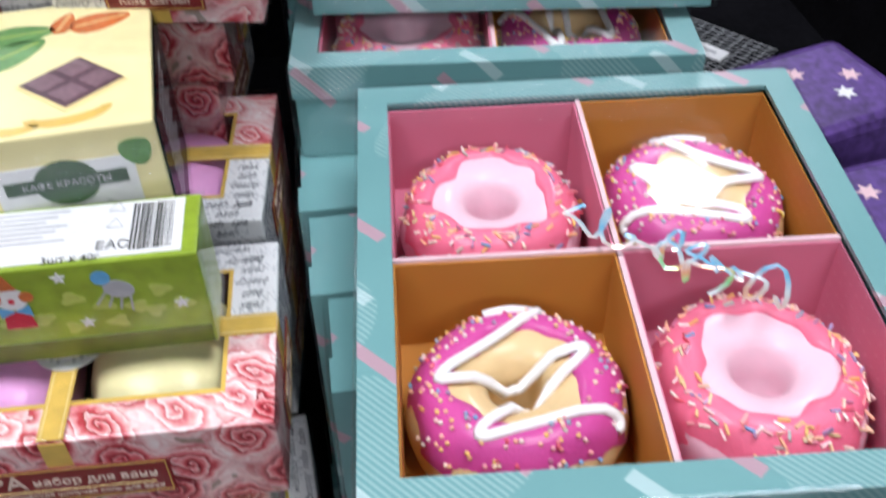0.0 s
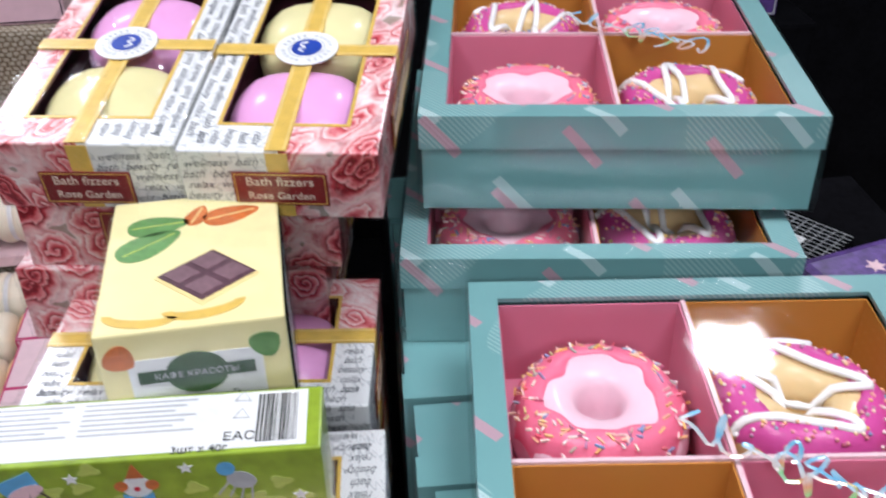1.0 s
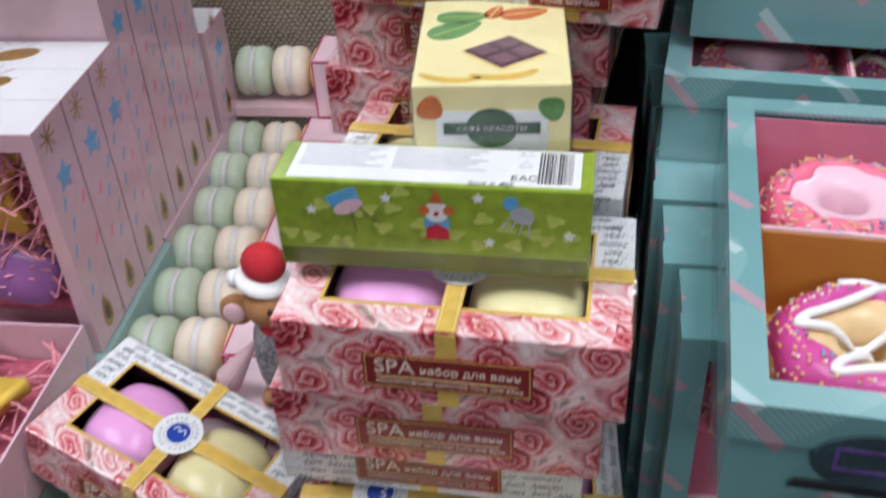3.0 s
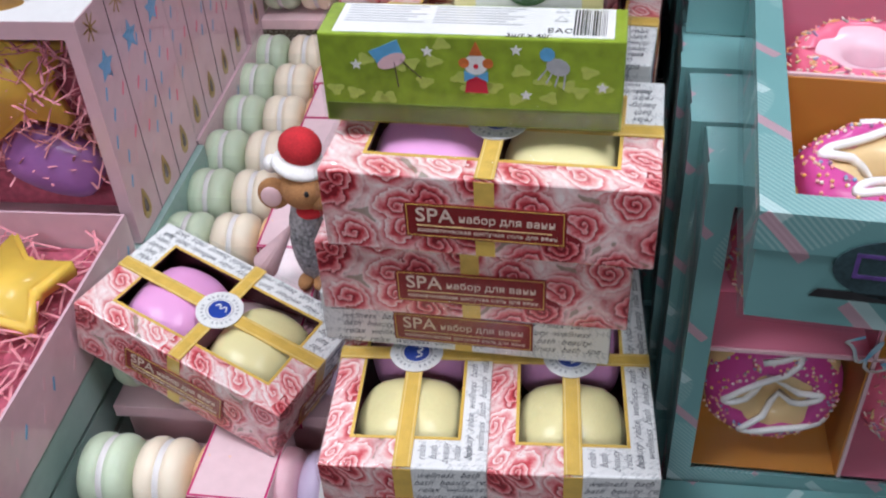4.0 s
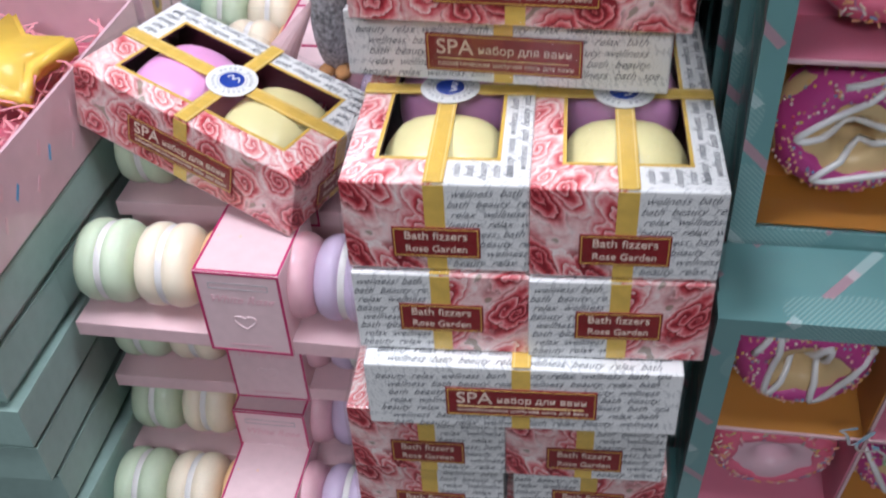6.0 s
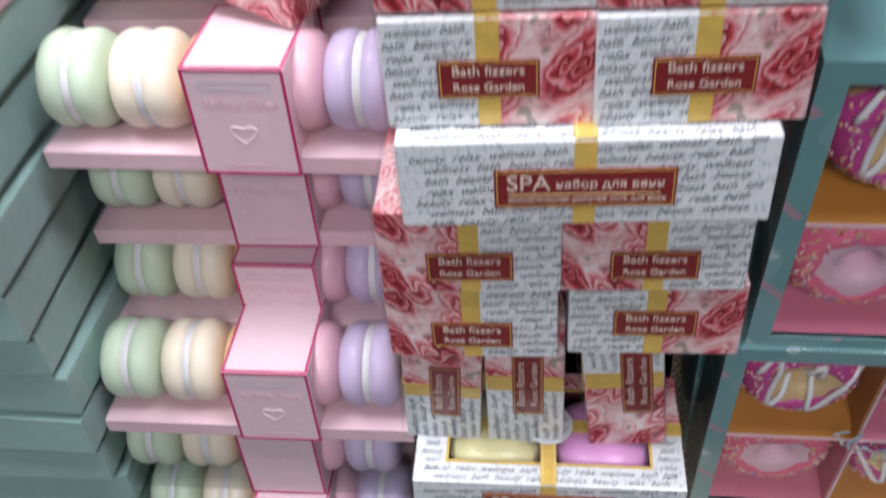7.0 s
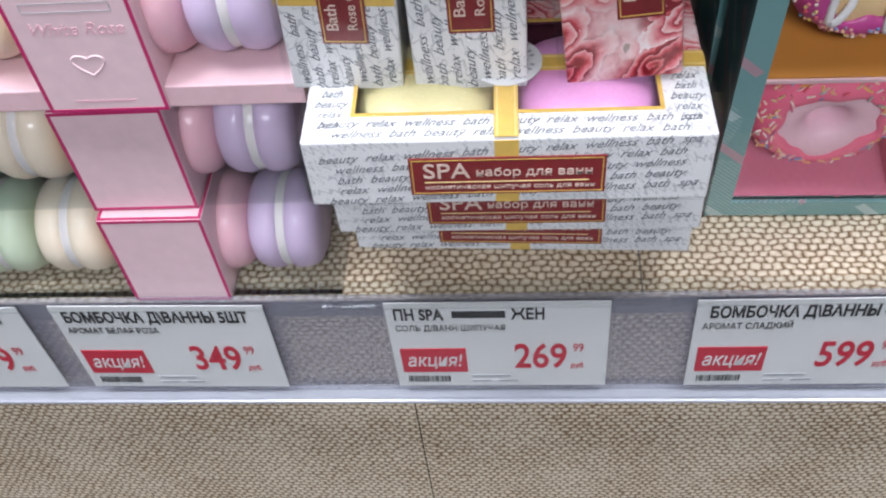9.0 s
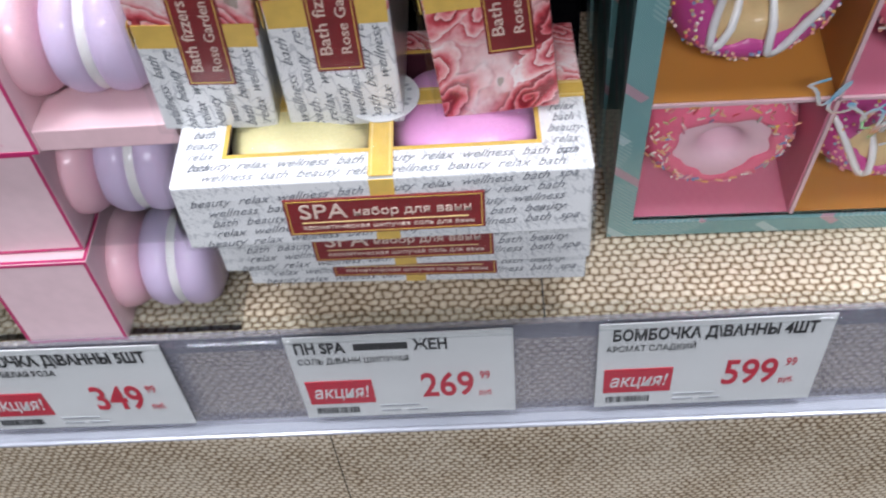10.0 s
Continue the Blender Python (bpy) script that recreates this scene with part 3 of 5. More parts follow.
def spa_carton(H):
    L, W = 0.122, 0.066
    ob = thing("bath_bomb_carton", "rose and script printed carton with two bath bombs under film", "gift box", "rose cartons")
    wx, wy = 0.0455, 0.021
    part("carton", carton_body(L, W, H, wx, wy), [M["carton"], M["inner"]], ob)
    part("window_edge", frame_bm(wx, wy, 0.0013, H, 0.0003), M["gold"], ob, "gold window border")
    for sx, mat, name in ((-1, "pinkb", "orchid pink bath bomb"), (1, "yellow", "pale yellow bath bomb")):
        part("bath_bomb", pillow(0.0235, 0.0245, H * 0.54), M[mat], ob, name, True, on(sx * 0.0255, 0, 0.0022))
    h = 0.0003
    for x0, x1, y0, y1 in ((-L / 2, L / 2, -0.0036, 0.0036), (-0.0036, 0.0036, -W / 2, W / 2)):
        z = H + (0.0007 if x1 < 0.01 else 0.0004)
        part("ribbon", brick_bm(x0, x1, y0, y1, z, z + h), M["gold"], ob, "printed gold ribbon")
        for s in (-1, 1):
            part("ribbon_line", brick_bm(x0 if x1 > 0.01 else s * 0.0027 - 0.0002, x1 if x1 > 0.01 else s * 0.0027 + 0.0002, y0 if x1 < 0.01 else s * 0.0027 - 0.0002, y1 if x1 < 0.01 else s * 0.0027 + 0.0002, z + h, z + h + 0.0001), M["goldpale"], ob)
    for s in (-1, 1):
        part("ribbon", brick_bm(-0.0036, 0.0036, s * W / 2 - (h if s < 0 else 0), s * W / 2 + (h if s > 0 else 0), 0.0006, H - 0.0006), M["gold"], ob, "printed gold ribbon")
        part("ribbon", brick_bm(s * L / 2 - (h if s < 0 else 0), s * L / 2 + (h if s > 0 else 0), -0.0036, 0.0036, 0.0006, H - 0.0006), M["gold"], ob, "printed gold ribbon")
    seal = part("seal", plate(disc_points(0.0115), 0.0004), M["white"], ob, "round white seal with blue emblem", at=on(0, 0, H + 0.0012))
    part("emblem", plate(disc_points(0.0055), 0.0003), M["blue"], seal, "blue emblem", at=on(0, 0, 0.0004))
    part("emblem_stroke", tube([(0.0026 * math.sin(k * 0.55) * (1 if k < 6 else -1), -0.0035 + k * 0.0006, 0) for k in range(12)], 0.0004, 4), M["white"], seal, at=on(0, 0, 0.0007, 0, 0, 90))
    bm = bmesh.new()
    for k in range(24):
        a = 2 * math.pi * k / 24
        if k % 6:
            box(bm, -0.0005, 0.0005, -0.0007, 0.0007, 0, 0.0001, 0, on(0.0086 * math.cos(a), 0.0086 * math.sin(a), 0, 0, 0, math.degrees(a) + 90))
    part("seal_print", bm, M["grey"], seal, at=on(0, 0, 0.0004))
    ring = tube([(0.0066 * math.cos(2 * math.pi * k / 28), 0.0066 * math.sin(2 * math.pi * k / 28), 0) for k in range(28)], 0.0002, 4, True)
    part("seal_ring", ring, M["grey"], seal, at=on(0, 0, 0.0004))
    # cursive words printed on the white half: long side, ends and top margins
    rows = int(H / 0.0047)
    long_text = "\n".join(SCRIPT_ROWS[k % 4] for k in range(rows))
    short_text = "\n".join(SCRIPT_ROWS[(k + 1) % 4][:16].rstrip() for k in range(rows))
    slant = Matrix.Diagonal((1.06, 1.08, 1, 1))
    cursive = dict(shear=0.55, bold=-0.006, name="script_print")
    lettering(long_text, 0.0042, M["scriptink"], ob, on(0, W / 2 + 0.0001, H / 2, 0, 0, 180) @ FRONT @ on(0, 0, 0, 0, 0, 3) @ slant, **cursive)
    lettering(short_text, 0.0041, M["scriptink"], ob, on(L / 2 + 0.0001, 0.0185, H / 2, 0, 0, 90) @ FRONT @ on(0, 0, 0, 0, 0, 3) @ slant, **cursive)
    lettering(short_text, 0.0041, M["scriptink"], ob, on(-L / 2 - 0.0001, 0.0185, H / 2, 0, 0, -90) @ FRONT @ on(0, 0, 0, 0, 0, 3) @ slant, **cursive)
    lettering(SCRIPT_ROWS[0] + "\n" + SCRIPT_ROWS[1], 0.0042, M["scriptink"], ob, on(0, 0.0277, H + 0.0001, 0, 0, 180) @ slant, **cursive)
    for sx in (-1, 1):
        lettering("\n".join(("relax", "bath", "beauty", "relax", "bath")), 0.0046, M["scriptink"], ob, on(sx * 0.0535, 0.0165, H + 0.0001, 0, 0, 180) @ Matrix.Diagonal((0.8, 1, 1, 1)), **cursive)
    zt = H * 0.46
    for s in (-1, 1):
        turn, zt = on(0, 0, 0, 0, 0, 0 if s < 0 else 180), H * 0.46
        lab = part("label", brick_bm(-0.0295, 0.0295, -W / 2 - 0.0008, -W / 2 - 0.0003, zt - 0.0078, zt + 0.0078, 0.0002), M["label"], ob, "dark red side label", at=turn)
        part("label_rim", frame_bm(0.0284, 0.0068, 0.0003, 0, 0.0001), M["gold"], lab, at=on(0, -W / 2 - 0.0008, zt) @ FRONT)
        lettering("SPA", 0.0088, M["labeltext"], lab, on(-0.0255, -W / 2 - 0.0009, zt + 0.0022) @ FRONT, align="LEFT")
        lettering("набор для ванн", 0.0047, M["labeltext"], lab, on(-0.0095, -W / 2 - 0.0009, zt + 0.0016) @ FRONT, align="LEFT")
        part("label_line", brick_bm(-0.025, 0.0245, -W / 2 - 0.001, -W / 2 - 0.0008, zt - 0.0024, zt - 0.0021), M["goldpale"], lab)
        lettering("косметическая шипучая соль для ванн", 0.0027, M["labeltext"], lab, on(-0.025, -W / 2 - 0.0009, zt - 0.0044) @ FRONT, align="LEFT", bold=0.0)
        turn, zt = on(0, 0, 0, 0, 0, 90 * s), H * (0.34 if s > 0 else 0.46)
        lab = part("label", brick_bm(-0.0158, 0.0158, -L / 2 - 0.0008, -L / 2 - 0.0003, zt - 0.0068, zt + 0.0068, 0.0002), M["label"], ob, "dark red end label", at=turn)
        part("label_rim", frame_bm(0.0148, 0.0058, 0.0003, 0, 0.0001), M["gold"], lab, at=on(0, -L / 2 - 0.0008, zt) @ FRONT)
        lettering("Bath fizzers", 0.0049, M["labeltext"], lab, on(0, -L / 2 - 0.0009, zt + 0.003) @ FRONT)
        lettering("Rose Garden", 0.0042, M["labeltext"], lab, on(0, -L / 2 - 0.0009, zt - 0.0028) @ FRONT)
    f = part("film", brick_bm(-L / 2 - 0.0012, L / 2 + 0.0012, -W / 2 - 0.0012, W / 2 + 0.0012, -0.0002, H + 0.0022, 0.0016), M["crinkle"], ob, "clear shrink film")
    f.visible_shadow = False
    return ob


def frame_bm(a, b, w, z, t):
    """A flat rectangular border of half sizes a and b, width w, in the x-y plane."""
    bm = bmesh.new()
    box(bm, -a - w, a + w, -b - w, -b, z, z + t)
    box(bm, -a - w, a + w, b, b + w, z, z + t)
    box(bm, -a - w, -a, -b, b, z, z + t)
    box(bm, a, a + w, -b, b, z, z + t)
    return bm


H0, H1, H2 = 0.0272, 0.0345, 0.0385
flat = spa_carton(H0)
low = spa_carton(H1)
tall = spa_carton(H2)
used = set()


def carton(ob, m, label=""):
    made = place(ob, m) if ob not in used else copy_thing(ob, m)
    used.add(ob)
    if label:
        made["label"] = label
    return made


SCRIPT = "white script printed carton lying in the stack, dark red label"
ROSES = "rose printed carton lying in the stack, dark red label"
END = "bath bomb carton stacked end on, roses and script around"
# long cartons at the foot of the stack
carton(flat, on(0.060, 0.074, 0.0, 0, 0, 178), SCRIPT)
carton(flat, on(0.062, 0.040, H0 + 0.0005, 0, 0, 178), SCRIPT)
carton(flat, on(0.0605, 0.0255, 2 * H0 + 0.001, 0, 0, 179.5), SCRIPT)
carton(flat, on(0.0575, 0.0135, 3 * H0 + 0.0015, 0, -1.2, 181), SCRIPT)
# three cartons standing on their long sides, ends in front
Z0 = 4 * H0 + 0.0038
for x, y, rz, yaw, tip in ((-0.0055, 0.063, 90, -4, 3), (0.0305, 0.066, 90, 0, 0), (0.0735, 0.068, -90, 3, -5)):
    m = on(x + H1, y, Z0 + 0.0378, 0, -90 + tip, 0) @ on(0, 0, 0, 0, 0, rz + yaw) @ Matrix.Diagonal((1, 1.13, 1, 1))
    carton(low, m, "bath bomb carton standing on its long side, end label upright")
# pairs lying end on, and one long carton between them
Z1 = Z0 + 0.0757
for x, y, z, rz in ((0.0275, 0.047, Z1, -89), (0.0975, 0.051, Z1, 91), (0.0275, 0.0445, Z1 + H2, -88), (0.0935, 0.047, Z1 + H2, -88)):
    carton(tall, on(x, y, z, 0, 0, rz), END)
Z2 = Z1 + 2 * H2
carton(low, on(0.068, 0.0155, Z2, 0, 0, 182.5), SCRIPT)
Z3 = Z2 + H1 + 0.0007
for x, y, rz in ((0.037, 0.046, 92), (0.1015, 0.0475, 93)):
    carton(tall, on(x, y, Z3, 0, 0, rz), END)
Z4 = Z3 + H2 + 0.0015
for x, y, rz in ((0.0365, 0.0475, -88), (0.1025, 0.0485, -88)):
    carton(tall, on(x, y, Z4, 0, 0, rz), END)
Z5 = Z4 + H2 + 0.0042
carton(flat, on(0.0595, 0.0795, Z5, 0, 0, 176), SCRIPT)
carton(low, on(0.0645, 0.073, Z5 + H0 + 0.0024, 0, 0, -3), ROSES)
carton(low, on(0.072, 0.0675, Z5 + H0 + H1 + 0.0048, 0, 0, -4), ROSES)
ZS = Z5 + H0 + 2 * H1 + 0.0064
# the stacks behind it
for k in range(3):
    carton(low, on(0.0745, 0.152 + 0.001 * k, Z5 + k * H1, 0, 0, 173), SCRIPT)
ZB = ZS + 0.0155
carton(low, on(0.064, 0.217, ZB - H1, 0, 0, -9), ROSES)
carton(tall, on(0.070, 0.2145, ZB, 0, 0, -9), ROSES)
for x, y, yaw, rz in ((0.0525, 0.2165, -10, -90), (0.119, 0.2005, -11, 90)):
    carton(flat, on(x, y, ZB + 2 * H2 + 0.0005, 0, 0, yaw) @ on(0, 0, 0, 8, 0, 0) @ on(0, 0, -H0, 0, 0, rz), "bath bomb carton stacked end on, tipped forward")
# the slanted one on the macaron boxes
carton(low, on(-0.0755, 0.1035, 0.346, 0, 0, -20) @ on(0, 0, 0, -2, 14, 0) @ on(0, 0, -H1), "rose printed carton lying askew on macaron boxes")

# near-black blocks added under the rear stacks; gap shade put into their colour
stand = thing("added_support", "near-black support block added under the rear stacks", "carton")
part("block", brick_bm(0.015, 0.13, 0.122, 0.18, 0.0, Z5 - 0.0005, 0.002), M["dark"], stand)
stand = thing("added_support", "near-black support block added under the rear stacks", "carton")
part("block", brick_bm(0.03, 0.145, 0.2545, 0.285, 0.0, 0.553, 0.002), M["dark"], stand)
stand = thing("added_support", "near-black support block added under the rear stacks", "carton")
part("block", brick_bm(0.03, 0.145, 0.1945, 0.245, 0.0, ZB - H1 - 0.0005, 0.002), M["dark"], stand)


# ---------------------------------------------------------------- macaron boxes
def macaron_half():
    return turned([(0, 0.0), (0.0188, 0.0), (0.0203, 0.0012), (0.0208, 0.0045), (0.0203, 0.0085), (0.0185, 0.0122), (0.0145, 0.0145), (0.008, 0.0153), (0, 0.0155)], 32)


def macaron_box(tray=True):
    L, D, H = 0.152, 0.046, 0.0485
    ob = thing("macaron_box", "clear box of five pastel macaron bath bombs with pink sleeve", "gift box", "macaron boxes")
    low = 0.0085 if tray else 0.0008
    part("tray", brick_bm(-L / 2, L / 2, -D / 2, D / 2, 0, low, 0.0006 if tray else 0.0), M["palepink"] if tray else M["flat_film"], ob, "pale pink card tray" if tray else "clear plastic tray")
    shells = {}
    fill = mesh_of("filling", turned([(0, -0.0024), (0.0187, -0.0024), (0.0196, -0.0014), (0.0191, 0.0), (0.0197, 0.0013), (0.0187, 0.0024), (0, 0.0024)], 32), M["filling"], True)
    for x, mat in ((-0.0605, "mint"), (-0.0305, "cream"), (0.0005, "peach"), (0.0275, "rose"), (0.0555, "lilac")):
        if mat not in shells:
            shells[mat] = mesh_of("shell", macaron_half(), M[mat], True)
        mac = part("macaron", shells[mat], None, ob, mat.replace("mint", "mint green") + " macaron bath bomb", at=on(x - 0.0014, 0.001, low + 0.0199, 0, -90, 0) @ Matrix.Diagonal((0.97, 0.97, 0.85, 1)))
        part("shell", shells[mat], None, mac, at=on(0, 0, -0.0034, 180, 0, 0))
        part("filling", fill, None, mac, "white filling", at=on(0, 0, -0.0017))
    c = part("cover", brick_bm(-L / 2 - 0.0004, L / 2 + 0.0004, -D / 2 - 0.0004, D / 2 + 0.0004, low + 0.0003, H - 0.0006, 0.001), M["crinkle"], ob, "clear plastic cover")
    c.visible_shadow = False
    s = part("sleeve", brick_bm(-0.02, 0.02, -D / 2 - 0.0012, D / 2 + 0.0012, 0.0002, H, 0.0004), M["sleeve"], ob, "light pink card sleeve", at=on(-0.0005 + 0.012, 0, 0))
    f = on(0, -D / 2 - 0.0012, H / 2) @ FRONT
    part("border", frame_bm(0.0186, H / 2 - 0.0014, 0.0012, 0, 0.0002), M["magenta"], s, "magenta border", at=f)
    part("border", frame_bm(0.0186, D / 2 - 0.0002, 0.0011, 0, 0.0002), M["magenta"], s, "magenta border", at=on(0, 0, H))
    if not tray:
        return ob
    lettering("White Rose", 0.0062, M["rose"], s, f @ on(0, 0.0085, 0.0001), shear=0.4)
    part("caption_frame", frame_bm(0.0135, 0.0014, 0.0003, 0, 0.0001), M["grey"], s, at=f @ on(0, 0.0165, 0.0001))
    part("foot_print", brick_bm(-0.010, 0.010, -0.0004, 0.0004, 0, 0.0001), M["rose"], s, at=f @ on(0, -0.0195, 0.0001))
    heart = [(0.0052 * math.sin(t) ** 3, 0.0046 * (0.81 * math.cos(t) - 0.31 * math.cos(2 * t) - 0.12 * math.cos(3 * t)), 0) for t in [2 * math.pi * k / 30 for k in range(30)]]
    part("heart", tube(heart, 0.0003, 4, True), M["heart"], s, "faint pale heart", at=f @ on(0, -0.0045, 0.0001))
    return ob


mb = macaron_box()
mc = macaron_box(False)
for k, (x, y, z) in enumerate(((-0.0865, 0.006, 0.0008), (-0.088, 0.011, 0.0498), (-0.081, 0.005, 0.1035), (-0.0815, 0.048, 0.13), (-0.078, 0.0515, 0.1865), (-0.0695, 0.0245, 0.2497))):
    m = on(x, y + 0.0242, z, 0, 0, (0, 0.5, 0, -0.6, 0.4, -1.5)[k])
    kind = mc if k < 2 else mb
    place(kind, m) if k in (0, 2) else copy_thing(kind, m)
for row in range(8):
    copy_thing(mb, on(-0.071 - 0.002 * row + 0.002 * (row % 2), 0.116 + 0.048 * row, 0.272, 0, 0, 0))
copy_thing(mb, on(-0.076, 0.487, 0.3215, 0, 0, 0))
inner = thing("stock_block", "plain pink stock carton under the macaron boxes", "carton")
part("block", brick_bm(-0.145, 0.005, 0.1, 0.5, 0.0, 0.2715, 0.002), M["palepink"], inner)
inner = thing("stock_block", "plain pink stock carton under the macaron boxes", "carton")
part("block", brick_bm(-0.145, -0.015, 0.061, 0.096, 0.0, 0.1295, 0.002), M["palepink"], inner)
inner = thing("stock_block", "plain pink stock carton between the macaron boxes", "carton")
part("block", brick_bm(-0.14, -0.015, 0.054, 0.097, 0.2355, 0.2492, 0.002), M["palepink"], inner)


# ---------------------------------------------------------------- donut boxes
def donut(kind, seed):
    rnd = random.Random(seed)
    R, hole = 0.0265, 0.0064
    prof = [(hole, 0.012), (0.007, 0.0185), (0.0088, 0.0212), (0.0115, 0.0222), (0.0165, 0.0232), (0.0215, 0.021), (0.0252, 0.0155), (R, 0.010), (0.0255, 0.0045), (0.0225, 0.0008), (0.018, 0.0), (0.0, 0.0)]
    body = turned([(0.0, 0.0012), (hole, 0.0014)] + prof, 40)
    rim = []
    for k in range(72):
        a = 2 * math.pi * k / 72
        rim.append(a)
    def ring(bm, r_of, z_of):
        return [bm.verts.new((r_of(a) * math.cos(a), r_of(a) * math.sin(a), z_of(a))) for a in rim]
    ph = [rnd.uniform(0, 6.28) for _ in range(4)]
    wob = lambda a: 0.0012 * math.sin(3 * a + ph[0]) + 0.0009 * math.sin(5 * a + ph[1]) + 0.0006 * math.sin(9 * a + ph[2])
    def zt(r):
        pts = sorted(prof[:8])
        return float(np.interp(r, [p[0] for p in pts], [p[1] for p in pts]))
    ice = bmesh.new()
    inner = 0.0155 if kind == "pink" else 0.0142
    loops = []
    for t, up in ((0.0, 0.0), (0.06, 0.0012), (0.25, 0.0018), (0.5, 0.002), (0.75, 0.0018), (0.92, 0.0014), (1.0, 0.0004)):
        r_of = lambda a, t=t: (inner + wob(a)) * (1 - t) + (0.0262 + 0.4 * wob(a + 1)) * t
        loops.append(ring(ice, r_of, lambda a, t=t, up=up, f=r_of: zt(f(a)) + up - (0.004 * math.sin(7 * a + ph[3]) * 0.5 + 0.001) * (t > 0.9)))
    for a, b in zip(loops, loops[1:]):
        for i in range(72):
            ice.faces.new((a[i], a[(i + 1) % 72], b[(i + 1) % 72], b[i]))
    bmesh.ops.recalc_face_normals(ice, faces=ice.faces)
    spr = bmesh.new()
    for _ in range(170 if kind == "pink" else 210):
        a, r = rnd.uniform(0, 6.283), rnd.uniform(inner + 0.002, 0.0258)
        m = on(r * math.cos(a), r * math.sin(a), zt(r) + 0.0021, rnd.uniform(-25, 25), rnd.uniform(-25, 25), rnd.uniform(0, 180))
        s = 0.0003
        if kind == "pink":
            box(spr, -0.0013, 0.0013, -s, s, -s, s, 0, m)
        else:
            bmesh.ops.create_icosphere(spr, subdivisions=1, radius=0.00065, matrix=m)
    zig = []
    if kind != "pink":
        for k in range(61):
            t = k / 60
            x = -0.021 + 0.042 * t
            y = 0.0175 * math.sin(t * 4.6 * math.pi + ph[0] * 0.2) * (1.0 - 0.15 * abs(x) / 0.021)
            zig.append((x, y, zt(min(math.hypot(x, y), 0.0262)) + 0.0018))
    return (mesh_of("donut", body, M["palecore"] if kind == "pink" else M["dough"], True), mesh_of("icing", ice, M["icing"] if kind == "pink" else M["icing2"], True),
            mesh_of("sprinkles", spr, M["sprinkle"]), mesh_of("drizzle", tube(zig, 0.0014, 6), M["drizzle"], True) if zig else None)


DONUTS = {(kind, s): donut(kind, s + (10 if kind == "pink" else 0)) for kind in ("pink", "drizzled") for s in (1, 2)}


def squiggle(seed, length, high):
    pts = []
    for k in range(60):
        t = k / 59
        pts.append((length * t + 0.0035 * math.sin(t * 34 + 1), high * (0.5 * math.sin(t * 30) + 0.35 * math.sin(t * 47 + seed)) * (0.6 + 0.4 * math.sin(t * 9)), 0))
    return tube(pts, 0.0007, 4, False, 0.4)


DW, DD, DH = 0.1415, 0.160, 0.0385


